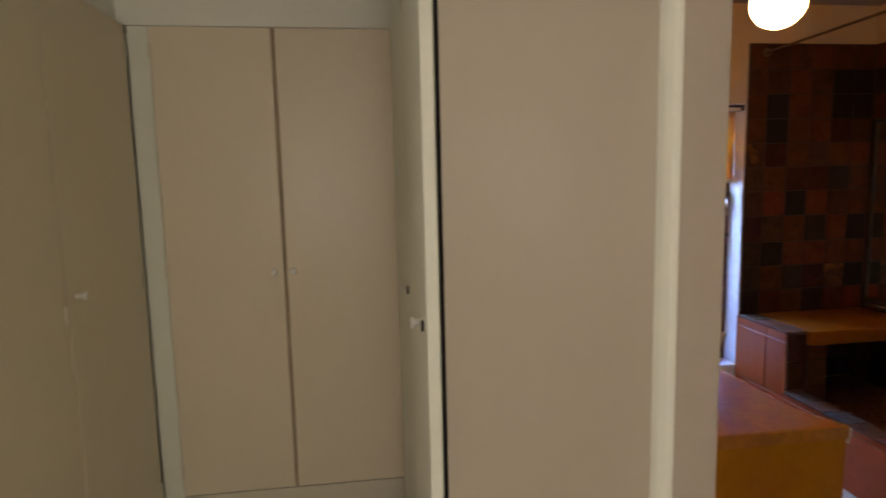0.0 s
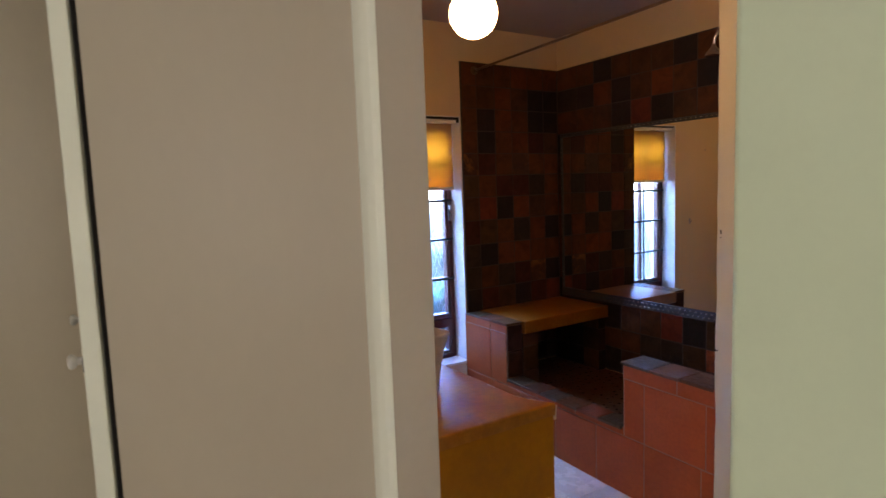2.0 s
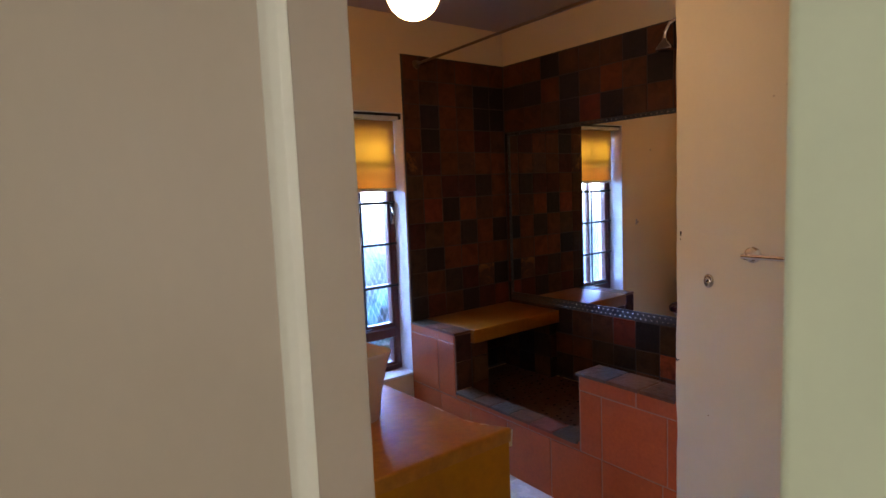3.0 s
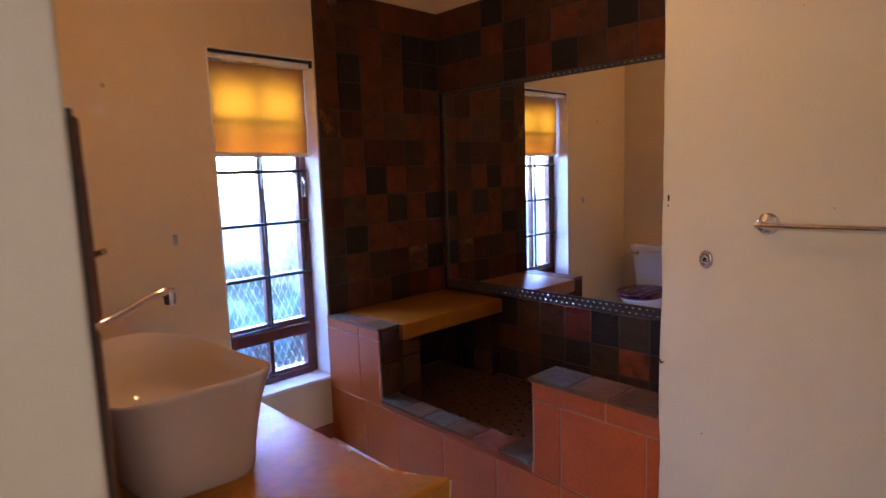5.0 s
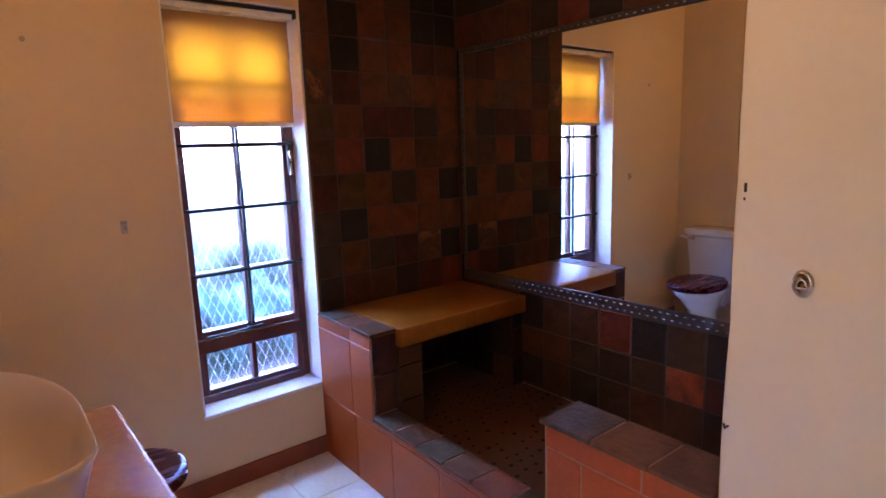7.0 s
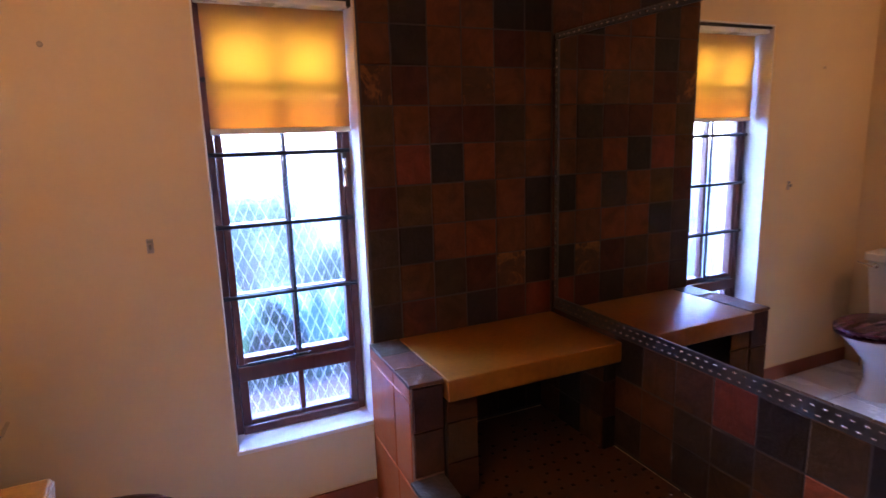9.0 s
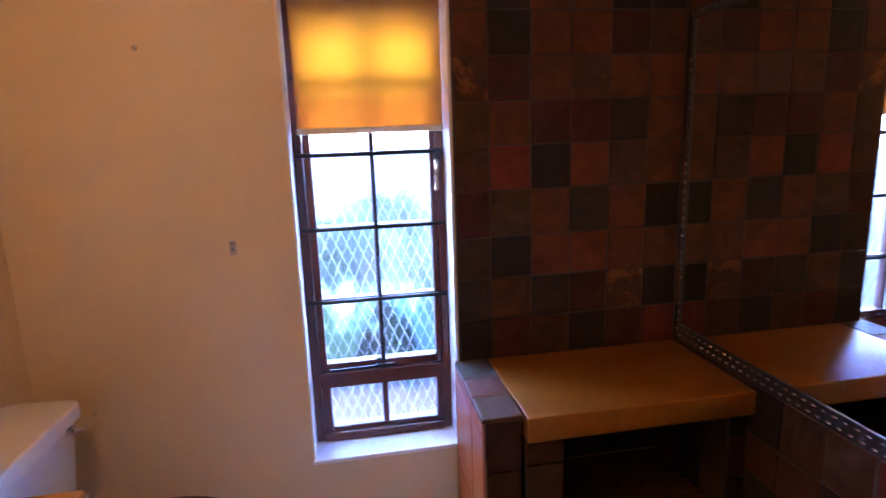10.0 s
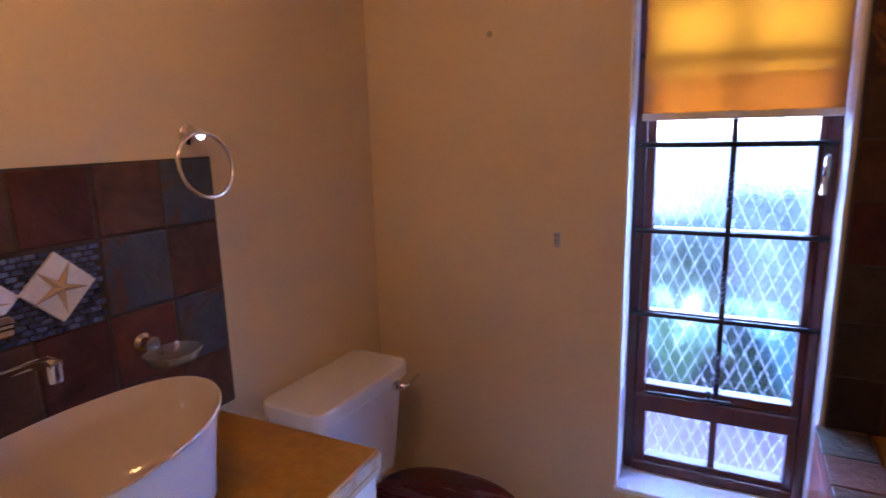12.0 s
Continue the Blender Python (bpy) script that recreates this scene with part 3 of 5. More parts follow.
def build_cupboards():
    # far cupboard with two doors
    c = thing("built_in_cupboard", "tall cream built-in cupboard with two closed doors", "cupboard", pose(0, 3.437, 0), "built-in cupboards")
    part("carcass", box(-0.62, 0.63, 0.024, 0.15, 0.0, 2.35), M_CUPEDGE, c)
    part("plinth", box(-0.53, 0.62, 0.012, 0.024, 0.0, 0.125, 0.002), M_CUPEDGE, c)
    part("stile", box(-0.618, -0.527, 0.004, 0.024, 0.0, 2.345, 0.004), M_TRIM, c, "white painted filler strip")
    part("centre_post", box(-0.008, 0.032, 0.016, 0.024, 0.13, 2.345, 0.001), M_DOOR_GAP_SHADE, c, "recessed post coloured brown as the shade between the doors")
    cupboard_door(c, -0.524, 0.003, 0.135, 2.342, 0.0, -0.036, 1.226, -0.524)
    cupboard_door(c, 0.020, 0.603, 0.135, 2.342, 0.0, 0.052, 1.226, 0.603)
    # cupboard along the passage, facing east
    c = thing("built_in_cupboard", "cream built-in cupboard along the passage wall", "cupboard", pose(-0.618, 3.436, 0, 0, 0, 90), "built-in cupboards")
    part("carcass", box(-1.88, -0.012, 0.022, 0.40, 0.0, 2.348), M_CUPEDGE, c)
    part("centre_post", box(-0.735, -0.70, 0.012, 0.022, 0.09, 2.345, 0.001), M_DOOR_GAP_SHADE, c)
    cupboard_door(c, -0.709, -0.015, 0.09, 2.34, 0.0, -0.645, 1.262, -0.03)
    cupboard_door(c, -1.42, -0.724, 0.09, 2.34, 0.0, -1.37, 1.262, -0.73)
    cupboard_door(c, -1.87, -1.43, 0.09, 2.34, 0.0, -1.5, 1.262, -1.87)
    # cupboard whose gable end faces the room; it backs on to the bathroom.
    # Its gable stands slightly askew: x runs along the panel from the gap, y into the cupboard.
    gx, gy, ex, ey = 0.582, 2.040, 1.090, 1.926
    wide = math.hypot(ex - gx, ey - gy)
    c = thing("built_in_cupboard", "cream built-in cupboard with a plain gable end panel", "cupboard", pose(gx, gy, 0, 0, 0, math.degrees(math.atan2(ey - gy, ex - gx))), "built-in cupboards")
    lean_back = pose(0, 0, 0, 0, 0, math.degrees(math.atan2(gy - ey, ex - gx)))
    part("gable_panel", box(0.004, wide, 0.0, 0.020, 0.0, CEIL - 0.002, 0.002), M_GABLE_DIMMED, c, "smooth gable panel in cream enamel darkened to balance the light")
    # Strip added behind the gap, near-black in place of its shade.
    part("gap_strip", box(-0.012, 0.010, 0.021, 0.032, 0.0, CEIL - 0.01), M_SHADE_AND_STONE, c, "near-black strip painted as the shade in the gap")
    part("edge_stile", box(-0.042, -0.009, -0.002, 0.034, 0.0, CEIL - 0.004, 0.003), M_TRIM, c, "cream painted edge stile")
    # The whole carcass takes the near-black, so the inside's shade is colour.
    part("carcass", box(0.03, 0.43, 0.060, 1.28, 0.0, 2.348), M_SHADE_AND_STONE, c, "cupboard carcass coloured near-black as the shade inside", at=lean_back)
    part("head_rail", box(-0.034, 0.03, 0.04, 1.37, 2.346, 2.60, 0.002), M_TRIM, c, at=lean_back)
    for y0, y1, ky in ((0.036, 0.640, 0.180), (0.650, 1.380, 0.710)):
        d = part("door", box(-0.036, -0.016, y0, y1, 0.09, 2.344, 0.004), M_TRIM, c, "white edged cupboard door", at=lean_back)
        knob(d, pose(-0.036, ky, 1.243, 0, 0, 90))
        part("keyhole", box(-0.044, -0.036, ky - 0.05, ky - 0.035, 1.228, 1.258, 0.002), M_BLACK, d, "dark metal lock slot")
        for hz in (0.30, 2.24):
            part("hinge", box(-0.041, -0.034, y1 - 0.03, y1 - 0.012, hz - 0.03, hz + 0.03, 0.002), M_CUPEDGE, d)
    # rounded face between gable and wall end
    bm = rings_mesh([[(1.082, 1.932, z), (1.087, 1.902, z), (1.096, 1.880, z), (1.1125, 1.8715, z), (1.118, 1.934, z)] for z in (0.0, CEIL)])
    bmesh.ops.bevel(bm, geom=[e for e in bm.edges if abs(e.verts[0].co.z - e.verts[1].co.z) > 1], offset=0.002, segments=2, affect="EDGES", profile=0.5)
    solid("trim_post", bm, M_TRIM, "gloss white rounded corner post", "trim", smooth=True)


build_cupboards()


# ---- bathroom: window ----
def build_window():
    w = thing("window_1", "dark meranti casement window with small obscure panes", "window", kind="structure")
    fx0, fx1, fz0, fz1, fy0, fy1 = 2.272, 2.826, 0.362, 2.072, 4.235, 4.305
    for a in ((fx0, fx0 + 0.032, fz0, fz1), (fx1 - 0.032, fx1, fz0, fz1)):
        part("frame_stile", box(a[0], a[1], fy0, fy1, a[2], a[3], 0.005), M_WOOD, w)
    part("frame_sill", box(fx0 + 0.032, fx1 - 0.032, fy0 - 0.01, fy1, fz0, fz0 + 0.038, 0.006), M_WOOD, w)
    part("frame_head", box(fx0 + 0.032, fx1 - 0.032, fy0, fy1, fz1 - 0.04, fz1, 0.005), M_WOOD, w)
    part("transom", box(fx0 + 0.032, fx1 - 0.032, fy0 - 0.006, fy1, 0.592, 0.655, 0.006), M_WOOD, w)
    sx0, sx1 = 2.306, 2.794
    gx0, gx1, mid = 2.334, 2.772, 2.556
    sash = part("sash", box(sx0, gx0, fy0 + 0.006, fy1 - 0.012, 0.657, 2.03, 0.005), M_WOOD, w, "dark opening sash")
    part("sash_stile", box(gx1, sx1, fy0 + 0.006, fy1 - 0.012, 0.657, 2.03, 0.005), M_WOOD, sash)
    part("sash_rail", box(gx0, gx1, fy0 + 0.006, fy1 - 0.012, 0.657, 0.690, 0.005), M_WOOD, sash)
    part("sash_rail", box(gx0, gx1, fy0 + 0.006, fy1 - 0.012, 1.99, 2.03, 0.005), M_WOOD, sash)
    zs = [0.690, 0.945, 1.227, 1.502, 1.775, 1.99]
    part("glazing_bar", box(mid - 0.009, mid + 0.009, fy0 + 0.012, fy1 - 0.016, 0.69, 1.99, 0.004), M_WOOD, sash)
    for z in zs[1:-1]:
        part("glazing_bar", box(gx0, gx1, fy0 + 0.013, fy1 - 0.017, z - 0.009, z + 0.009, 0.004), M_WOOD, sash)
    for k in range(5):
        for a, b in ((gx0, mid), (mid, gx1)):
            p = part("pane", box(a - 0.002, b + 0.002, fy0 + 0.033, fy0 + 0.037, zs[k], zs[k + 1]), M_GLASS, sash, "obscure glass pane")
            p.visible_shadow = False
    low = part("lower_light", box(sx0, gx0 + 0.006, fy0 + 0.004, fy1 - 0.012, 0.398, 0.592, 0.005), M_WOOD, w, "fixed lower light")
    part("stile", box(gx1 - 0.004, sx1, fy0 + 0.004, fy1 - 0.012, 0.398, 0.592, 0.005), M_WOOD, low)
    part("rail", box(gx0 + 0.006, gx1 - 0.004, fy0 + 0.004, fy1 - 0.012, 0.398, 0.420, 0.005), M_WOOD, low)
    part("glazing_bar", box(mid - 0.011, mid + 0.011, fy0 + 0.008, fy1 - 0.014, 0.42, 0.592, 0.004), M_WOOD, low)
    for a, b in ((gx0 + 0.004, mid), (mid, gx1)):
        p = part("pane", box(a, b, fy0 + 0.033, fy0 + 0.037, 0.418, 0.594), M_GLASS, low, "obscure glass pane")
        p.visible_shadow = False
    # casement stay and peg
    stay = part("casement_stay", tube([(2.345, 4.222, 0.668), (2.50, 4.218, 0.672), (2.60, 4.222, 0.675)], 0.006, 8), M_BLACK, w, "black iron casement stay")
    part("peg", lathe([(0.012, 0), (0.012, 0.006), (0.005, 0.008), (0.005, 0.022), (0.010, 0.026), (0.006, 0.032)], "z", 12), M_BLACK, stay, "", True, pose(2.535, 4.218, 0.674))
    h = part("casement_fastener", box(2.786, 2.806, 4.218, 4.236, 1.36, 1.50, 0.004), M_STEEL, w, "grey metal casement fastener")
    part("lever", tube([(2.796, 4.220, 1.47), (2.793, 4.200, 1.44), (2.790, 4.198, 1.36)], [0.007, 0.007, 0.009], 8), M_BRASS, h, "", True)
    # burglar bars screwed on to the frame
    g = thing("burglar_bars", "black iron burglar bars fixed inside the window", "burglar bars")
    for z in (0.947, 1.229, 1.504, 1.777):
        part("bar", tube([(2.285, 4.222, z), (2.815, 4.222, z)], 0.0088, 8), M_BLACK, g)
        for x in (2.288, 2.812):
            part("lug", box(x - 0.010, x + 0.010, 4.222, 4.236, z - 0.008, z + 0.008, 0.002), M_BLACK, g)
    rings = []
    for i in range(150):
        z = 0.69 + i * (1.99 - 0.69) / 149
        tw = 0.0
        for zc in (0.79, 1.06, 1.36, 1.63):
            if zc - 0.055 < z < zc + 0.055:
                tw = (z - zc + 0.055) * 95
        rings.append([(2.556 + 0.0085 * math.cos(tw + k * math.pi / 2 + math.pi / 4), 4.222 + 0.0085 * math.sin(tw + k * math.pi / 2 + math.pi / 4), z) for k in range(4)])
    part("twisted_bar", rings_mesh(rings), M_BLACK, g, "upright iron bar with twisted stretches")
    # security mesh outside
    s = thing("security_mesh", "white painted diamond mesh screen outside the window", "security screen")
    y = 4.372
    px, pz = 0.043, 0.098
    W, H = (2.24, 2.86), (0.33, 2.10)
    n = int((W[1] - W[0]) / px + (H[1] - H[0]) / pz) + 2
    for sign in (1, -1):
        for k in range(n):
            pts = []
            # strand through (W0 + k*px) sloping by px/2 over pz/2
            c = W[0] + k * px if sign < 0 else W[1] - k * px
            for z in (H[0], H[1]):
                pts.append((c + sign * (z - H[0]) * px / pz, z))
            (xa, za), (xb, zb) = pts
            lo, hi = 0.0, 1.0
            dx = xb - xa
            for bound, side in ((W[0], 1), (W[1], -1)):
                f = (bound - xa) / dx
                if side * dx > 0:
                    lo = max(lo, f)
                else:
                    hi = min(hi, f)
            if hi - lo < 0.02:
                continue
            a = (xa + dx * lo, y + 0.001 * sign, za + (zb - za) * lo)
            b = (xa + dx * hi, y + 0.001 * sign, za + (zb - za) * hi)
            part("strand", tube([a, b], 0.0010, 4), M_MESHWIRE, s)
    for a in ((W[0] - 0.02, W[0], H[0], H[1]), (W[1], W[1] + 0.02, H[0], H[1])):
        part("mesh_frame", box(a[0], a[1], y - 0.012, y + 0.012, a[2], a[3], 0.002), M_MESHWIRE, s)
    # roman blind, half drawn
    b = thing("window_blind", "half-lowered orange cloth blind glowing with daylight", "blind")
    bm = bmesh.new()
    nx, nz = 24, 40
    x0, x1, z0, z1 = 2.296, 2.820, 1.596, 2.045
    grid = []
    for j in range(nz + 1):
        row = []
        for i in range(nx + 1):
            u, v = i / nx, j / nz
            sag = 0.004 * math.sin(u * math.pi) * (1 - v)
            yy = 4.195 + 0.003 * math.sin(v * math.pi * 5) + 0.0025 * noise.noise(Vector((u * 4, v * 3, 0.3)))
            row.append(bm.verts.new((x0 + (x1 - x0) * u, yy, z0 - sag + (z1 - z0) * v)))
        grid.append(row)
    for j in range(nz):
        for i in range(nx):
            bm.faces.new((grid[j][i], grid[j][i + 1], grid[j + 1][i + 1], grid[j + 1][i]))
    part("cloth", bm, M_BLIND, b, "thin orange cloth", True)
    for a0, a1, c0, c1 in ((2.2965, 2.8195, 1.598, 1.706), (2.2965, 2.310, 1.710, 2.043), (2.804, 2.8195, 1.710, 2.043)):
        bm = bmesh.new()
        bm.faces.new([bm.verts.new(p) for p in ((a0, 4.203, c0), (a1, 4.203, c0), (a1, 4.203, c1), (a0, 4.203, c1))])
        part("hem_fold", bm, M_LINING, b, "doubled cloth at the hem")
    part("hem_bar", box(2.294, 2.822, 4.189, 4.201, 1.577, 1.600, 0.004), M_PLASTIC, b, "cream hem with its bar")
    part("head_rail", box(2.280, 2.818, 4.124, 4.196, 2.034, 2.058, 0.004), M_PLASTIC, b, "cream head rail")
    part("roller_tube", tube([(2.270, 4.120, 2.067), (2.829, 4.120, 2.063)], 0.008, 10), M_BLACK, b)
    part("bracket", box(2.812, 2.829, 4.110, 4.150, 2.036, 2.072, 0.003), M_BLACK, b)


build_window()


# ---- bathroom: shower ----
def tile_mesh(name, w, h, d, material, uneven=0.0, rough=3):
    """A tile lying in x and z, with its face at y = 0 and its back at y = d; the edges are broken."""
    bm = bmesh.new()
    e = 0.003
    outer, face = [], []
    for cx, cz in ((0, 0), (1, 0), (1, 1), (0, 1)):
        jx, jz = (rnd.uniform(-uneven, uneven) for _ in range(2))
        x, z = cx * w + jx, cz * h + jz
        outer.append((x, z))
        face.append((x + (e if cx == 0 else -e), z + (e if cz == 0 else -e)))
    back = [bm.verts.new((x, d, z)) for x, z in outer]
    rim = [bm.verts.new((x, e * 0.8, z)) for x, z in outer]
    top = [bm.verts.new((x, rnd.uniform(-uneven, uneven) * 0.6, z)) for x, z in face]
    for k in range(4):
        j = (k + 1) % 4
        bm.faces.new((back[k], back[j], rim[j], rim[k]))
        bm.faces.new((rim[k], rim[j], top[j], top[k]))
    bm.faces.new(top)
    bm.faces.new(back[::-1])
    bmesh.ops.recalc_face_normals(bm, faces=bm.faces)
    return mesh_of(name, bm, material)


def lay(name, parent, frame_at, xs, zs, material, gap=0.005, d=0.012, uneven=0.0015, skip=None, odd=None):
    """Tiles in the columns xs and rows zs, on the plane of frame_at."""
    cache = {}
    for i, (a, b) in enumerate(zip(xs, xs[1:])):
        for j, (c, e) in enumerate(zip(zs, zs[1:])):
            if skip and skip(a, b, c, e):
                continue
            look_of = odd.get((i, j), material) if odd else material
            key = (round(b - a, 3), round(e - c, 3), rnd.randrange(3), look_of.name)
            if key not in cache:
                cache[key] = tile_mesh(name, b - a - gap, e - c - gap, d, look_of, uneven)
            piece(name, cache[key], parent, frame_at @ pose(a + gap / 2, rnd.uniform(0, uneven), c + gap / 2))


ROWS_Z = [0.708, 0.866, 1.025, 1.184, 1.355, 1.518, 1.672, 1.826, 1.980, 2.135, 2.290, 2.443]
COLS_X = [2.842, 2.968, 3.124, 3.276, 3.430, 3.582, 3.722]


# tone of each slate by row, from below; b black, g grey, n brown, m maroon, r rust, e red, o olive, y gold-clouded
NORTH_TONES = ("bmnbme", "gngmyb", "gbrrnn", "mongrb", "nebrnn", "onmmgn", "ymnynr", "nbnrmn", "nbrnbb", "nnrnbb", "nnnrnn")
EAST_LOW_TONES = ("gnbgngonngob", "nbgnnggoumbn", "mgnbnnebobgn")
EAST_HIGH_TONES = ("nnnbebnnrbnn", "gbrbnrnbnbrn", "nnbnnnbnbnnn")


def tone_map(first, rows):
    """Which slate lies at each column and row of a tiled wall."""
    return {(i, first + j): SLATE_TONES[k] for j, row in enumerate(rows) for i, k in enumerate(row)}


def stud_shape():
    """A low oblong stud, longer along the strip."""
    bm = lathe([(0.0085, 0), (0.0085, -0.0015), (0.006, -0.0035), (0.002, -0.004)], "x", 10)
    for v in bm.verts:
        v.co.z *= 0.55
    return bm


def build_shower():
    # slate on the north wall
    bed = solid("wall_tiling_north", box(2.838, EAST, TILE_N + 0.0035, NORTH - 0.001, 0.24, 2.447), M_DARKGROUT, "dark slate tiled shower wall with grout", "tiling")
    lay("tile", bed, pose(0, TILE_N, 0), COLS_X, [0.25, 0.385, 0.545] + ROWS_Z, M_SLATE, odd=tone_map(3, NORTH_TONES))
    # slate on the east wall, round the mirror
    bed = solid("wall_tiling_east", box(TILE_E + 0.0035, EAST - 0.001, 2.139, TILE_N + 0.004, 0.24, 2.447), M_DARKGROUT, "dark slate tiled shower wall round a mirror", "tiling")
    east = pose(TILE_E, TILE_N, 0, 0, 0, -90)   # x runs south along the wall
    xs = [0.0, 0.115] + [0.115 + 0.163 * k for k in range(1, 12)] + [1.94]
    lay("tile", bed, east, xs, [0.25, 0.415, 0.555, 0.732], M_SLATE, odd=tone_map(0, EAST_LOW_TONES))
    over = [0.0] + [0.040 + 0.163 * k for k in range(1, 12)] + [1.93]
    lay("tile", bed, east, over, [1.970, 2.130, 2.290, 2.443], M_SLATE, odd=tone_map(0, EAST_HIGH_TONES))
    lay("tile", bed, east, [0.0, 0.030], ROWS_Z[:8] + [1.966], M_SLATE)
    # mirror and its studded border
    m = thing("wall_mirror", "large frameless wall mirror with a studded metal border", "mirror")
    part("mirror_glass", box(TILE_E - 0.001, TILE_E + 0.005, 2.14, TILE_N - 0.052, 0.793, 1.942), M_MIRROR, m, "clear mirror glass")
    part("border", box(TILE_E - 0.007, TILE_E + 0.004, 2.14, TILE_N - 0.030, 0.735, 0.793, 0.003), M_STEEL, m, "grey studded border strip")
    part("border", box(TILE_E - 0.007, TILE_E + 0.004, 2.14, TILE_N - 0.030, 1.942, 1.967, 0.003), M_STEEL, m)
    part("border", box(TILE_E - 0.007, TILE_E + 0.004, TILE_N - 0.052, TILE_N - 0.030, 0.795, 1.940, 0.003), M_STEEL, m)
    stud = mesh_of("stud", stud_shape(), M_STUD, True)
    y = 2.16
    while y < TILE_N - 0.05:
        for z in (0.751, 0.777):
            piece("stud", stud, m, pose(TILE_E - 0.0065, y + (0.018 if z > 0.76 else 0) + rnd.uniform(-0.001, 0.001), z, 0, 0, rnd.uniform(-6, 6)))
        y += 0.036
    y = 2.16
    while y < TILE_N - 0.05:
        piece("stud", stud, m, pose(TILE_E - 0.0065, y, 1.955))
        y += 0.034
    z = 0.81
    while z < 1.932:
        piece("stud", stud, m, pose(TILE_E - 0.0065, TILE_N - 0.041, z, 90, 0, 0))
        z += 0.034
    # shower floor
    f = solid("shower_floor", box(2.90, TILE_E + 0.004, 2.139, TILE_N + 0.004, -0.01, 0.235), M_PEBBLE, "brown shower floor dotted with dark insets", "floor")
    bm = bmesh.new()
    r = random.Random(3)
    for i in range(15):
        for j in range(34):
            x, yy = 2.96 + i * 0.056 + (0.028 if j % 2 else 0), 2.17 + j * 0.055
            if r.random() < 0.3:
                continue
            x, yy, h = x + r.uniform(-0.008, 0.008), yy + r.uniform(-0.008, 0.008), r.uniform(0.005, 0.009)
            bm_box(bm, x - h, x + h, yy - h * 0.9, yy + h * 0.9, 0.232, 0.2372 + r.uniform(0, 0.001))
    d = part("inset", bm, M_SHADE_AND_STONE, f, "small dark stone insets")
    d["kind"] = "stuff"
    # seat wall, curb and low wall: masonry cores
    core = thing("shower_wall", "low terracotta tiled shower wall with slate capping", "shower wall", pose(2.822, NORTH, 0, 0, 0, -0.85) @ pose(-2.822, -NORTH, 0))
    bx0 = SHOWER_X + 0.0035
    part("core", box(bx0, 2.940, 3.628, TILE_N + 0.01, 0.0, 0.7085), M_TERRAGROUT, core, "reddish mortar between the tiles")
    part("core", box(bx0, 2.905, 2.676, 3.628, 0.0, 0.3525), M_TERRAGROUT, core)
    part("core", box(bx0, 2.975, 2.175, 2.676, 0.0, 0.6905), M_TERRAGROUT, core)
    front = pose(SHOWER_X, NORTH - 0.004, 0, 0, 0, -90)   # x runs south along the front
    yy = lambda y: NORTH - 0.004 - y
    # bottom course
    lay("terracotta_tile", core, front, [0.0, yy(3.785), yy(3.497), yy(3.182), yy(2.864), yy(2.550), yy(2.24), yy(2.160)], [-0.004, 0.308], M_TERRA, 0.005, 0.012, 0.0006)
    # course under the seat wall top
    lay("terracotta_tile", core, front, [0.0, yy(3.800), yy(3.632)], [0.308, 0.645], M_TERRA, 0.005, 0.012, 0.0006)
    lay("terracotta_tile", core, front, [0.0, yy(3.800), yy(3.626)], [0.645, 0.710], M_TERRA, 0.005, 0.012, 0.0006)
    lay("terracotta_tile", core, front, [yy(3.628), yy(3.34), yy(3.02), yy(2.676)], [0.308, 0.352], M_TERRA, 0.004, 0.012, 0.0006)
    lay("terracotta_tile", core, front, [yy(2.672), yy(2.548), yy(2.218), yy(2.160)], [0.308, 0.608], M_TERRA, 0.005, 0.012, 0.0006)
    lay("terracotta_tile", core, front, [yy(2.676), yy(2.366), yy(2.160)], [0.608, 0.690], M_TERRA, 0.005, 0.012, 0.0006)
    # slate capping, laid flat
    for x0, x1, ys, z, tones in ((SHOWER_X - 0.002, 2.944, (3.620, 3.775, 3.925, 4.084), 0.712, ("brown", "rose", "grey")), (SHOWER_X - 0.014, 2.930, (2.682, 2.835, 2.990, 3.145, 3.300, 3.455, 3.616), 0.357, ("grey", "rose", "brown", "grey", "brown", "grey")), (SHOWER_X - 0.008, 2.984, (2.178, 2.345, 2.515, 2.690), 0.694, ("brown", "brown", "grey"))):
        for a, b, tone in zip(ys, ys[1:], tones):
            me = tile_mesh("capping_tile", x1 - x0, b - a - 0.006, 0.014, CAP_KINDS[tone], 0.0015)
            piece("capping_tile", me, core, pose(x0, a + 0.003, z) @ Matrix(((1, 0, 0, 0), (0, 0, 1, 0), (0, -1, 0, 0), (0, 0, 0, 1))))
    # slate on the ends that face the entrance gap
    endN = pose(2.824, 3.616, 0)
    lay("end_tile", core, endN, [0.0, 0.118], [0.358, 0.528, 0.697], M_SLATE)
    endS = pose(2.980, 2.686, 0, 0, 0, 180)
    lay("end_tile", core, endS, [0.0, 0.155], [0.335, 0.505, 0.676], M_SLATE)
    # bench: ochre slab on tiled supports
    b = thing("shower_bench", "ochre screed bench slab inside the shower", "bench")
    part("slab", box(2.946, TILE_E - 0.001, 3.596, TILE_N - 0.001, 0.628, 0.712, 0.006, 3), M_SCREED, b, "smooth ochre screed slab", True)
    s = part("support", box(2.944, 3.068, 3.625, TILE_N - 0.001, 0.236, 0.628), M_DARKGROUT, b, "slate tiled support")
    lay("tile", s, pose(0, 3.613, 0), [2.944, 3.071], [0.238, 0.38, 0.54, 0.628], M_SLATE)
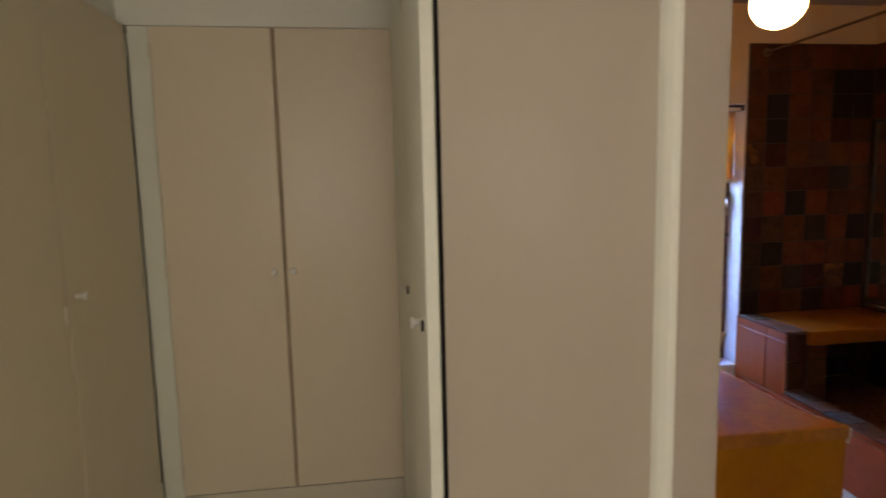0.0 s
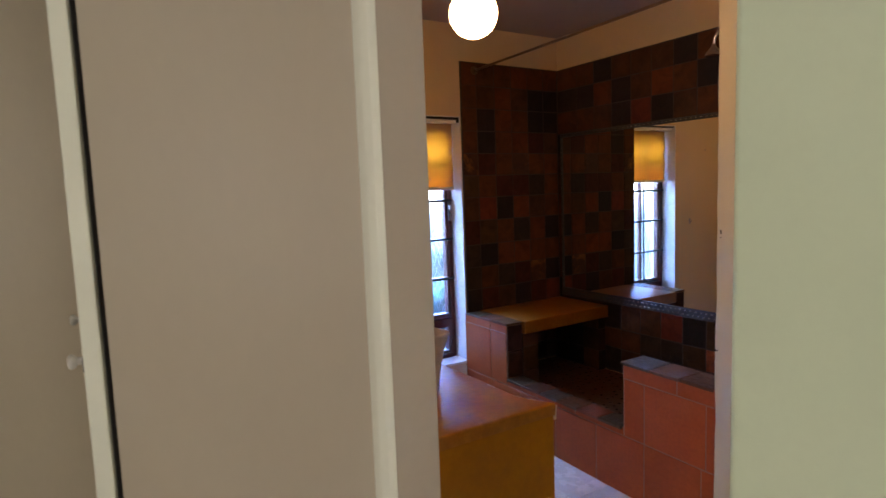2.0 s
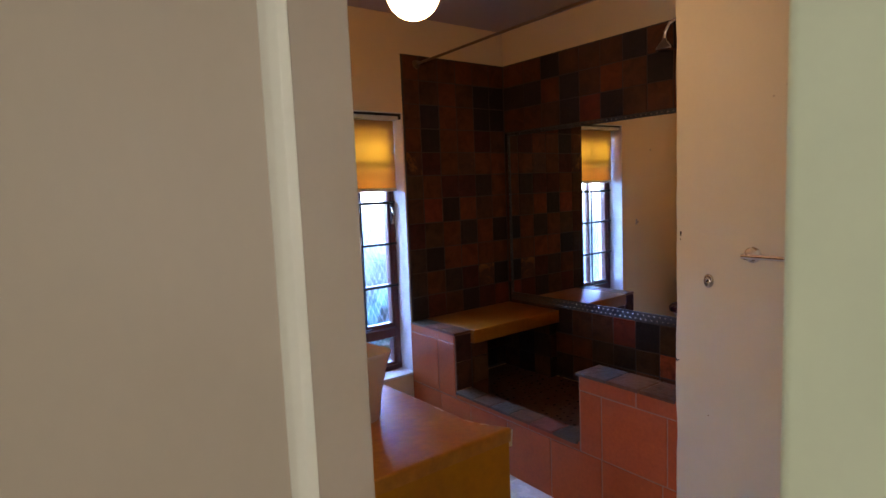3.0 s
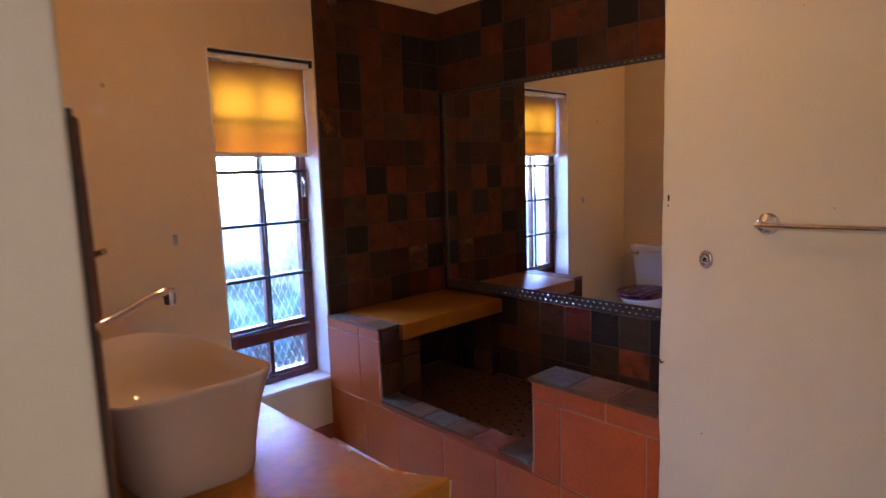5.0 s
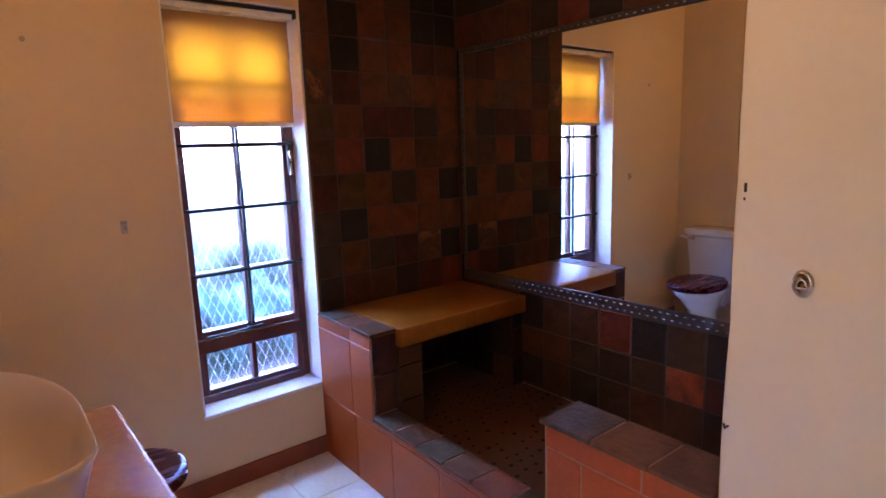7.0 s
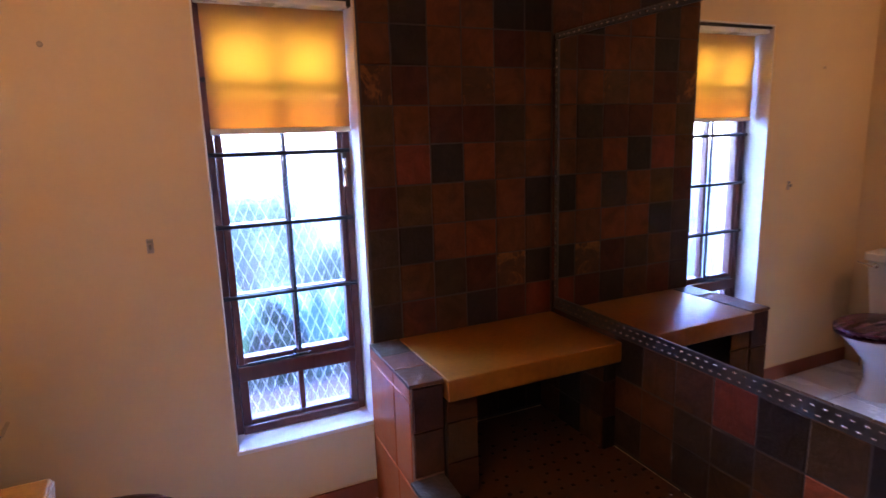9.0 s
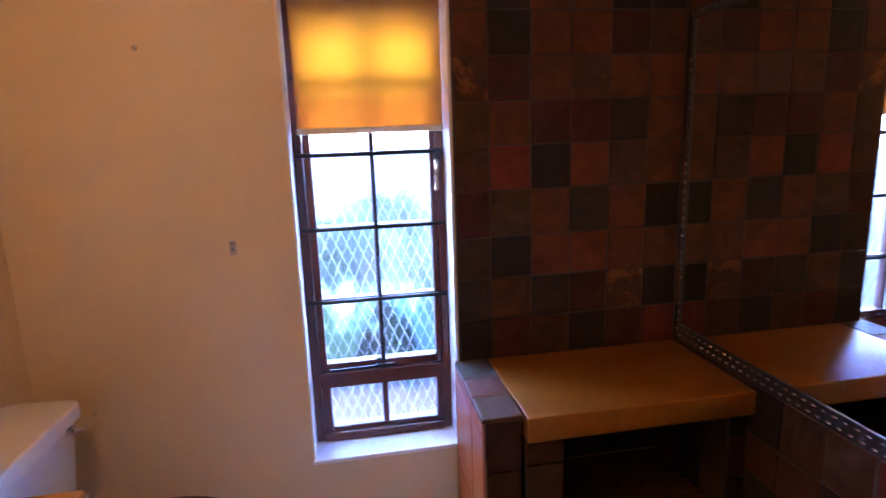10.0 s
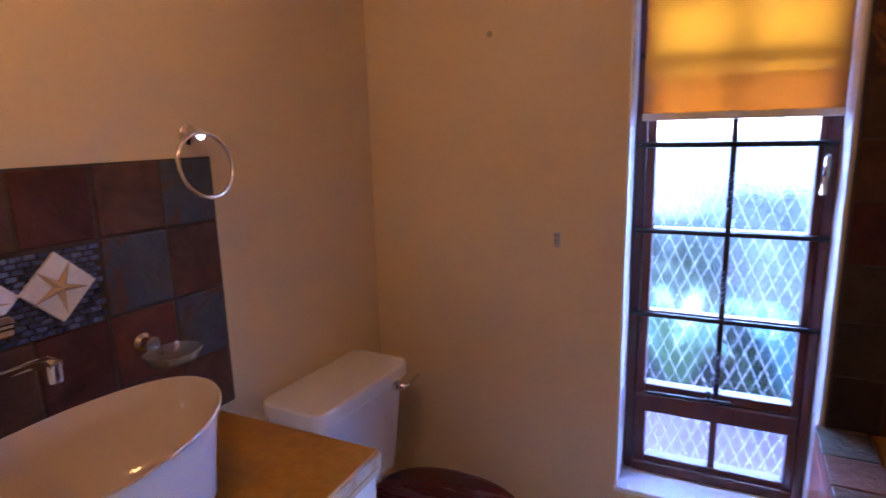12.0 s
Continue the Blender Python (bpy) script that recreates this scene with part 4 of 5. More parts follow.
    s = part("support", box(3.670, TILE_E - 0.001, 3.635, TILE_N - 0.001, 0.236, 0.628), M_DARKGROUT, b, "slate tiled support")
    lay("tile", s, pose(0, 3.623, 0), [3.660, TILE_E], [0.238, 0.38, 0.54, 0.628], M_SLATE)
    lay("tile", s, pose(3.660, TILE_N - 0.002, 0, 0, 0, -90), [0.0, 0.15, 0.30, 0.448], [0.238, 0.38, 0.54, 0.626], M_SLATE)
    # curtain rod
    r = thing("shower_rod", "thin dark brass shower curtain rod", "curtain rod")
    part("rod", tube([(2.950, TILE_N - 0.002, 2.390), (2.965, 2.14, 2.430)], 0.008, 10), M_ROD, r)
    part("flange", lathe([(0.028, 0), (0.028, -0.006), (0.016, -0.012), (0.012, -0.024)], "y", 20), M_ROD, r, "", True, pose(2.950, TILE_N - 0.001, 2.390))
    # shower head
    h = thing("overhead_shower", "chrome shower head on a curved arm", "shower head")
    pts = [(3.56, 2.172, 2.335), (3.56, 2.30, 2.37), (3.56, 2.48, 2.40), (3.56, 2.60, 2.405), (3.56, 2.665, 2.385), (3.56, 2.69, 2.345), (3.56, 2.695, 2.31)]
    part("arm", tube(pts, 0.010, 12), M_CHROME, h, "", True)
    part("rose", lathe([(0.012, 0.06), (0.016, 0.045), (0.030, 0.03), (0.045, 0.012), (0.047, 0.0), (0.040, -0.004)], "z", 24), M_CHROME, h, "", True, pose(3.56, 2.695, 2.255))
    part("wall_flange", lathe([(0.030, 0), (0.028, 0.008), (0.012, 0.016)], "y", 20), M_CHROME, h, "", True, pose(3.56, 2.172, 2.335))


build_shower()


# ---- bathroom: wall fittings ----
def build_fittings():
    t = thing("towel_rail", "chrome towel rail on the cream wall", "towel rail")
    for y in (1.885, 1.25):
        fl = part("flange", lathe([(0.028, 0), (0.028, -0.005), (0.023, -0.009), (0.019, -0.010), (0.017, -0.016), (0.010, -0.020)], "x", 28), M_NICKEL, t, "round ridged nickel flange", True, pose(TOWEL_X - 0.0005, y, 1.302))
        part("post", tube([(0, 0, 0), (-0.06, 0, 0)], 0.011, 14), M_NICKEL, fl, "", True)
    part("bar", tube([(TOWEL_X - 0.056, 1.898, 1.302), (TOWEL_X - 0.056, 1.23, 1.302)], 0.009, 14), M_CHROME, t, "", True)
    c = thing("rail_socket", "dull nickel rail socket with an open arched hole", "rail socket", pose(TOWEL_X - 0.0005, 2.042, 1.195) @ Matrix.Diagonal((0.8, 0.66, 0.80, 1)))
    bm = lathe([(0.027, 0), (0.029, -0.004), (0.026, -0.009), (0.022, -0.011), (0.018, -0.011)], "x", 28)
    for v in bm.verts:
        v.co.z *= 1.14
    part("rosette", bm, M_NICKEL, c, "", True)
    arch = [(0.0125 * math.cos(a), 0.020 * math.sin(a) - 0.009) for a in [math.pi * k / 12 for k in range(13)]]
    part("rim", tube([(-0.0115, y, z) for y, z in arch + [arch[0]]], 0.0028, 8), M_CHROME, c, "bright rim of the hole", True)
    # The hole is a solid arched plate, its inner shade painted near-black.
    part("hole", rings_mesh([[(x, y * 0.94, z) for y, z in arch] for x in (-0.0108, -0.0118)]), M_SHADE_AND_STONE, c, "near-black plate painted as the shade in the hole")
    part("screw", box(-0.0140, -0.0112, -0.008, 0.001, -0.008, 0.002, 0.001), M_BRASS, c, "bronze screw block")
    solid("wall_speck", lathe([(0.0035, 0), (0.003, -0.0012), (0.001, -0.0016)], "x", 8), M_BRASS, "small rusty speck on the cream wall", "speck", "", at=pose(TOWEL_X - 0.0002, 1.740, 1.345))
    for y, z in ((1.825, 1.838), (1.784, 1.869), (2.043, 0.674)):
        solid("wall_speck", lathe([(0.003, 0), (0.0025, -0.001), (0.001, -0.0014)], "x", 8), M_BRASS, "small rusty speck on the cream wall", "speck", "", at=pose(TOWEL_X - 0.0002, y, z))
    # plug holes, drawn as solid near-black shade, and old screws at the chipped edge
    for y, z, sx, sz in ((2.155, 1.368, 0.003, 0.009), (2.156, 1.346, 0.002, 0.003)):
        solid("wall_plug", box(TOWEL_X - 0.001, TOWEL_X + 0.004, y - sx, y + sx, z - sz, z + sz, 0.001), M_SHADE_AND_STONE, "near-black plug painted as the shade in a plaster screw hole", "plug hole", "")
    n = thing("old_nail", "small bent rusty nail in the wall edge", "nail")
    part("shank", tube([(TOWEL_X + 0.004, 2.162, 0.868), (TOWEL_X - 0.012, 2.164, 0.867), (TOWEL_X - 0.014, 2.166, 0.877)], 0.0025, 6), M_BLACK, n)
    # nail and grey clip on the north wall
    n = thing("wall_nail", "rusty nail head in the cream wall", "nail")
    part("head", lathe([(0.009, 0.002), (0.009, -0.004), (0.005, -0.007)], "y", 12), M_BRASS, n, "", True, pose(1.824, NORTH - 0.001, 1.866))
    c = thing("wall_hook", "small grey plastic hook on the cream wall", "hook")
    part("plate", box(2.055 - 0.011, 2.055 + 0.011, NORTH - 0.006, NORTH - 0.0005, 1.180, 1.230, 0.002), M_PALEGREY, c, "pale grey back plate")
    part("slot", box(2.055 - 0.009, 2.055 + 0.009, NORTH - 0.0085, NORTH - 0.005, 1.216, 1.225, 0.001), M_GREYBLOCK, c)
    part("prong", tube([(2.055, NORTH - 0.005, 1.204), (2.055, NORTH - 0.018, 1.198), (2.055, NORTH - 0.022, 1.212)], 0.004, 8), M_GREYBLOCK, c)
    # globe lamp
    g = thing("globe_lamp", "lit white opal globe hanging from the ceiling", "lamp", pose(1.891, 2.606, 2.242))
    r = 0.092
    part("globe", lathe([(0.004, -r)] + [(r * math.sin(a), -r * math.cos(a)) for a in [math.pi * k / 20 for k in range(1, 18)]] + [(0.045, 0.080)], "z", 36), M_GLOBE, g, "glowing opal glass globe", True)
    part("gallery", lathe([(0.048, 0.078), (0.050, 0.095), (0.040, 0.125), (0.016, 0.14)], "z", 24), M_BRASS, g, "", True)
    part("stem", tube([(0, 0, 0.135), (0, 0, CEIL - 2.242)], 0.008, 10), M_BRASS, g)
    part("ceiling_rose", lathe([(0.05, CEIL - 2.242), (0.048, CEIL - 2.242 - 0.02), (0.012, CEIL - 2.242 - 0.04)], "z", 24), M_BRASS, g, "", True)


build_fittings()


# ---- bathroom: vanity, basin, toilet ----
TOP = 0.830


def build_vanity():
    v = thing("vanity_counter", "ochre screed vanity counter against the wall", "vanity")
    y0, y1 = 2.213, 3.318
    bm = bmesh.new()
    def front_at(f):
        """A point of the front edge; the handmade edge flares at the corner by the doorway."""
        return 1.850 - 0.012 * f + 0.064 * max(0.0, 1 - f / 0.14) ** 1.6, y0 + (y1 - y0) * f

    back = [(WEST0 + 0.012 + (y - DOOR_Y1) * math.tan(radians(LEAN)), y) for y in (y0, y1)]
    edge = [front_at(f) for f in (0.0, 0.03, 0.06, 0.10, 0.14, 0.3, 0.6, 1.0)]

    def slab(bm, inset, z0, z1):
        p = [(back[0][0], y0 + inset)] + [(x - inset, min(max(y, y0 + inset), y1 - inset)) for x, y in edge] + [(back[1][0], y1 - inset)]
        n = len(p)
        lo = [bm.verts.new((x, y, z0)) for x, y in p]
        hi = [bm.verts.new((x, y, z1)) for x, y in p]
        for k in range(n):
            bm.faces.new((lo[k], lo[(k + 1) % n], hi[(k + 1) % n], hi[k]))
        bm.faces.new(lo[::-1])
        bm.faces.new(hi)
        bmesh.ops.recalc_face_normals(bm, faces=bm.faces)
        return bm

    bm = slab(bmesh.new(), 0.0, TOP - 0.045, TOP)
    bmesh.ops.bevel(bm, geom=[e for e in bm.edges if max(e.verts[0].co.z, e.verts[1].co.z) > TOP - 0.01], offset=0.008, segments=3, affect="EDGES", profile=0.5)
    part("counter_top", bm, M_COUNTER, v, "polished ochre counter top with worn edge", True)
    part("base", slab(bmesh.new(), 0.010, 0.0, TOP - 0.045), M_REVEAL, v, "pale plastered masonry base")
    part("end_panel", box(back[0][0], edge[0][0] - 0.012, y0 + 0.002, y0 + 0.0098, 0.0, TOP - 0.045, 0.002), M_SCREED_SIDE, v, "bright ochre plastered end")
    # worn rim where the screed has chipped to the plaster
    bm = bmesh.new()
    for k in range(44):
        f0, f1 = k / 44, (k + 1) / 44
        a0 = Vector((*front_at(f0), 0))
        a1 = Vector((*front_at(f1), 0))
        h0 = TOP - 0.007 - rnd.uniform(0.0, 0.006)
        quad = [(a0.x - 0.002, a0.y, TOP - 0.062), (a1.x - 0.002, a1.y, TOP - 0.062), (a1.x + 0.003, a1.y, h0), (a0.x + 0.003, a0.y, h0)]
        front = [bm.verts.new(p) for p in quad]
        rear = [bm.verts.new((p[0] - 0.006, p[1], p[2])) for p in quad]
        bm.faces.new(front)
        bm.faces.new(rear[::-1])
        for i in range(4):
            j = (i + 1) % 4
            bm.faces.new((front[i], rear[i], rear[j], front[j]))
    # flakes along the rim of the top
    inner = [0.009 + 0.010 * abs(noise.noise(Vector((k * 0.31, 4.2, 0)))) + 0.004 * rnd.random() for k in range(133)]
    for k in range(132):
        if noise.noise(Vector((k * 0.17, 9.1, 0))) < 0.12:
            continue
        ends = []
        for m_ in (k, k + 1):
            f = m_ / 132
            x, y = front_at(f)
            ends.append((x, y, inner[m_]))
        (xa, ya, wa), (xb, yb, wb) = ends
        z = TOP + 0.0008
        top = [bm.verts.new(p) for p in ((xa - 0.007, ya, z), (xb - 0.007, yb, z), (xb - wb, yb, z), (xa - wa, ya, z))]
        low = [bm.verts.new((v_.co.x, v_.co.y, TOP - 0.001)) for v_ in top]
        bm.faces.new(top)
        for i in range(4):
            j = (i + 1) % 4
            bm.faces.new((top[i], low[i], low[j], top[j]))
    bmesh.ops.recalc_face_normals(bm, faces=bm.faces)
    part("worn_rim", bm, M_WORN, v, "pale chipped plaster edge")
    # splashback of slate with a mosaic panel
    s = solid("wall_splashback", box(0.0, 0.009, 0.026, 1.521, TOP, 1.515), M_DARKGROUT, "slate tiled splashback behind the basin", "tiling", at=WEST)
    wall = pose(0.014, 0, 0, 0, 0, 90)    # x runs along the wall
    xs = [0.026, 0.081, 0.241, 0.401, 0.561, 0.721, 0.881, 1.042, 1.203, 1.369, 1.519]
    zs = [TOP + 0.002, 0.992, 1.168, 1.350, 1.513]
    lay("tile", s, wall, xs, zs, M_SPLASH_BROWN, 0.006, 0.012, 0.0015, odd={k: M_SPLASH_BLUE for k in ((9, 3), (8, 2), (9, 1), (5, 1), (4, 3), (3, 2), (2, 0), (1, 2), (0, 1))}, skip=lambda a, b, c, e: (a > 0.87 and b < 1.21 and 1.16 < c < 1.18))
    # mosaic of small glass bricks with white tiles set on the point
    me = mesh_of("mosaic_piece", box(0, 0.005, 0, 0.021, 0, 0.010, 0.001, 1), M_MOSAIC)
    for i in range(13):
        for j in range(14):
            y = 0.883 + i * 0.0255 + (0.012 if j % 2 else 0)
            z = 1.170 + j * 0.0126
            if y + 0.021 < 1.201:
                piece("mosaic_piece", me, s, pose(0.012, y, z))
    for yc in (1.103, 0.953):
        d = part("diamond_tile", box(0.012, 0.022, -0.054, 0.054, -0.054, 0.054, 0.003), M_GLAZED, s, "white glazed tile set on its point", at=pose(0, yc, 1.267) @ pose(0, 0, 0, 45, 0, 0))
        bm = bmesh.new()
        c = bm.verts.new((0.034, 0, 0))
        ring = []
        for k in range(10):
            a = math.pi * k / 5 + 0.3
            r = 0.060 if k % 2 == 0 else 0.013
            ring.append(bm.verts.new((0.023 if k % 2 == 0 else 0.026, r * math.cos(a), r * math.sin(a))))
        low = [bm.verts.new((0.0215, v_.co.y, v_.co.z)) for v_ in ring]
        for k in range(10):
            bm.faces.new((c, ring[k], ring[(k + 1) % 10]))
            bm.faces.new((ring[k], low[k], low[(k + 1) % 10], ring[(k + 1) % 10]))
        bmesh.ops.recalc_face_normals(bm, faces=bm.faces)
        part("starfish", bm, M_STAR, d, "dried starfish relief")
    # vessel basin
    b = thing("vessel_basin", "tall white ceramic vessel basin on the counter", "basin", pose(1.546, 2.806, TOP))
    prof = [(0.62, 0.78, 0.0), (0.74, 0.90, 0.0), (0.77, 0.92, 0.012), (0.79, 0.925, 0.05), (0.83, 0.94, 0.10), (0.89, 0.965, 0.155), (0.98, 0.995, 0.203), (1.0, 1.0, 0.210), (0.985, 0.99, 0.214), (0.96, 0.975, 0.208), (0.90, 0.92, 0.16), (0.80, 0.84, 0.10), (0.66, 0.70, 0.05), (0.40, 0.42, 0.032), (0.06, 0.05, 0.028)]
    rings = []
    A, B, N = 0.176, 0.306, 96
    for fa, fb, z in prof:
        ring = []
        for k in range(N):
            a = 2 * math.pi * k / N
            c, d = math.cos(a), math.sin(a)
            n = 2.1 if d > 0 else 2.1 + 1.6 * min(1, -2 * d)
            u, w = math.copysign(abs(c) ** (2 / n), c), math.copysign(abs(d) ** (2 / n), d)
            tip = max(0.0, u) ** 3 * max(0.0, -w) ** 3
            up = (z / 0.22) ** 2
            lift = (0.014 * abs(w) ** 3 - 0.010 * (1 - abs(w)) + 0.016 * tip - 0.014 * max(0.0, -u) * max(0.0, -w)) * up
            y = B * fb * w * (0.92 if w > 0 else 1.0) + (0.014 * (1 - u) * -w if w < 0 else 0.0)
            ring.append((A * fa * u + 0.026 * tip * up, y - 0.006 * tip * up, z + lift))
        rings.append(ring)
    part("bowl", rings_mesh(rings), M_BASIN_WARMED, b, "", 60)
    part("drain", lathe([(0.024, 0.031), (0.024, 0.034), (0.014, 0.036), (0.004, 0.037)], "z", 20), M_CHROME, b, "", True)
    # wall mixer
    t = thing("basin_mixer", "chrome wall-mounted lever basin mixer", "tap", WEST @ pose(0.014, 0.885, 1.230))
    for y in (-0.075, 0.075):
        fl = part("flange", lathe([(0.032, 0), (0.032, 0.006), (0.024, 0.014), (0.015, 0.018)], "x", 24), M_CHROME, t, "", True, pose(0, y, 0))
        part("inlet", tube([(0.012, 0, 0), (0.060, 0, 0)], 0.014, 16), M_CHROME, fl, "", True)
    part("body", tube([(0.060, -0.098, 0), (0.060, -0.092, 0), (0.060, 0.092, 0), (0.060, 0.098, 0)], [0.018, 0.024, 0.024, 0.018], 20), M_CHROME, t, "", True)
    part("cartridge", lathe([(0.024, 0.0), (0.025, 0.020), (0.023, 0.044), (0.014, 0.054), (0.003, 0.057)], "z", 22), M_CHROME, t, "", True, pose(0.062, 0, 0.004))
    part("lever", tube([(0.062, 0.0, 0.050), (0.076, -0.030, 0.066), (0.100, -0.105, 0.090), (0.125, -0.185, 0.112)], [0.014, 0.011, 0.008, 0.006], 12), M_CHROME, t, "", True)
    sp = part("spout", tube([(0.066, 0, -0.016), (0.090, 0.004, -0.050), (0.140, 0.014, -0.060), (0.195, 0.027, -0.044), (0.245, 0.040, -0.024), (0.278, 0.048, -0.017), (0.296, 0.052, -0.021)], [0.012, 0.010, 0.0085, 0.008, 0.0085, 0.011, 0.011], 14), M_CHROME, t, "", True)
    part("aerator", lathe([(0.012, 0.014), (0.013, 0.0), (0.012, -0.016), (0.008, -0.017)], "z", 18), M_CHROME, sp, "", True, pose(0.288, 0.050, -0.032))
    # soap dish
    d = thing("soap_dish", "frosted glass soap dish in a chrome wall holder", "soap dish", WEST @ pose(0.014, 1.264, 1.092))
    part("holder", lathe([(0.022, 0), (0.022, 0.010), (0.013, 0.018), (0.013, 0.045), (0.018, 0.048)], "x", 20), M_CHROME, d, "", True)
    oval = [[(0.118 + fx * (p[0]), p[1], z) for p in superoval(0, 0, 0.056 * f, 0.066 * f, 2.2, 32)] for f, z, fx in ((0.5, -0.032, 1), (0.8, -0.026, 1), (1.0, -0.004, 1), (0.96, -0.002, 1), (0.76, -0.020, 1), (0.1, -0.024, 1))]
    part("dish", rings_mesh(oval), M_DISH, d, "oval frosted glass dish", 50)
    part("ring", tube([(0.045, 0, -0.01), (0.075, 0, -0.020)], 0.006, 8), M_CHROME, d)
    # towel ring
    r = thing("towel_ring", "chrome towel ring on the wall over the splashback", "towel ring", WEST @ pose(0.0, 1.466, 1.572))
    part("flange", lathe([(0.026, 0), (0.026, 0.006), (0.016, 0.016), (0.012, 0.040), (0.014, 0.050)], "x", 22), M_CHROME, r, "", True)
    pts = [(0.050 + 0.012 * (1 - math.cos(2 * math.pi * k / 40)), 0.080 * math.sin(2 * math.pi * k / 40), -0.076 + 0.080 * math.cos(2 * math.pi * k / 40)) for k in range(41)]
    part("ring", tube(pts, 0.0055, 10, False), M_CHROME, r, "", True)


build_vanity()


def build_toilet():
    cy = 3.700
    xw = WEST0 + (cy - DOOR_Y1) * math.tan(radians(LEAN))
    t = thing("toilet", "white close-coupled toilet with a closed mahogany seat", "toilet", pose(xw + 0.006, cy, 0, 0, 0, -LEAN))
    # cistern, narrower at its foot
    bm = box(0.0, 0.225, -0.225, 0.225, 0.375, 0.745)
    for v in bm.verts:
        if v.co.z < 0.5:
            v.co.y *= 0.86
            v.co.x *= 0.86
    bmesh.ops.bevel(bm, geom=[e for e in bm.edges], offset=0.030, segments=5, affect="EDGES", profile=0.5)
    part("cistern", bm, M_CERAMIC, t, "", 60)
    bm = box(-0.002, 0.243, -0.242, 0.242, 0.742, 0.786)
    bmesh.ops.bevel(bm, geom=[e for e in bm.edges if abs(e.verts[0].co.z - e.verts[1].co.z) > 0.01], offset=0.045, segments=6, affect="EDGES", profile=0.5)
    bmesh.ops.bevel(bm, geom=[e for e in bm.edges if min(e.verts[0].co.z, e.verts[1].co.z) > 0.78 and len({f.normal.z > 0.9 for f in e.link_faces}) == 2], offset=0.010, segments=4, affect="EDGES", profile=0.5)
    part("cistern_lid", bm, M_CERAMIC, t, "", 60)
    lv = part("flush_lever", tube([(0.236, 0.165, 0.715), (0.262, 0.165, 0.715), (0.266, 0.185, 0.718), (0.268, 0.245, 0.730)], [0.011, 0.009, 0.007, 0.006], 10), M_CHROME, t, "", True)
    part("boss", lathe([(0.017, 0.216), (0.017, 0.238), (0.010, 0.243)], "x", 18), M_CHROME, lv, "", True, pose(0, 0.165, 0.715))
    # pan
    spec = [(0.37, 0.15, 0.105, 0.0, 2.4), (0.37, 0.15, 0.10, 0.02, 2.4), (0.36, 0.12, 0.085, 0.10, 2.2), (0.38, 0.125, 0.09, 0.20, 2.2), (0.42, 0.18, 0.135, 0.29, 2.2), (0.45, 0.230, 0.17, 0.355, 2.2), (0.455, 0.242, 0.178, 0.375, 2.2), (0.455, 0.238, 0.175, 0.385, 2.2)]
    rings = [[(x, y, z) for x, y in superoval(c, 0, a, b, n, 40)] for c, a, b, z, n in spec]
    rings = [[(x, y, z * 1.043) for x, y, z in ring] for ring in rings]
    part("pan", rings_mesh(rings), M_CERAMIC, t, "", 60)
    bm = box(0.02, 0.25, -0.10, 0.10, 0.20, 0.378, 0.03, 4)
    part("shelf", bm, M_CERAMIC, t, "", 60)

    def lid(z0, h, grow):
        out = []
        for f, z in ((0.96, z0), (1.0, z0 + h * 0.3), (1.0, z0 + h * 0.6), (0.97, z0 + h * 0.9), (0.90, z0 + h), (0.3, z0 + h + 0.004)):
            ring = []
            for x, y in superoval(0.492, 0, 0.250 * f * grow, 0.188 * f * grow, 2.25, 44):
                ring.append((max(x, 0.222), y, z))
            out.append(ring)
        return rings_mesh(out)

    part("seat_ring", lid(0.402, 0.020, 0.99), M_MAHOG, t, "mahogany stained wooden seat", 50)
    part("seat_lid", lid(0.425, 0.022, 1.0), M_MAHOG, t, "glossy mahogany stained lid", 50)
    for y in (-0.075, 0.075):
        part("hinge", tube([(0.226, y - 0.022, 0.428), (0.226, y + 0.022, 0.428)], 0.011, 12), M_CHROME, t, "", True)
    p = thing("water_pipe", "thin chrome water pipe beside the toilet", "pipe")
    part("pipe", tube([(xw + 0.05, 3.985, 0.0), (xw + 0.05, 3.985, 0.20), (xw + 0.07, 3.95, 0.30), (xw + 0.09, 3.93, 0.385)], 0.007, 10), M_CHROME, p, "", True)


build_toilet()


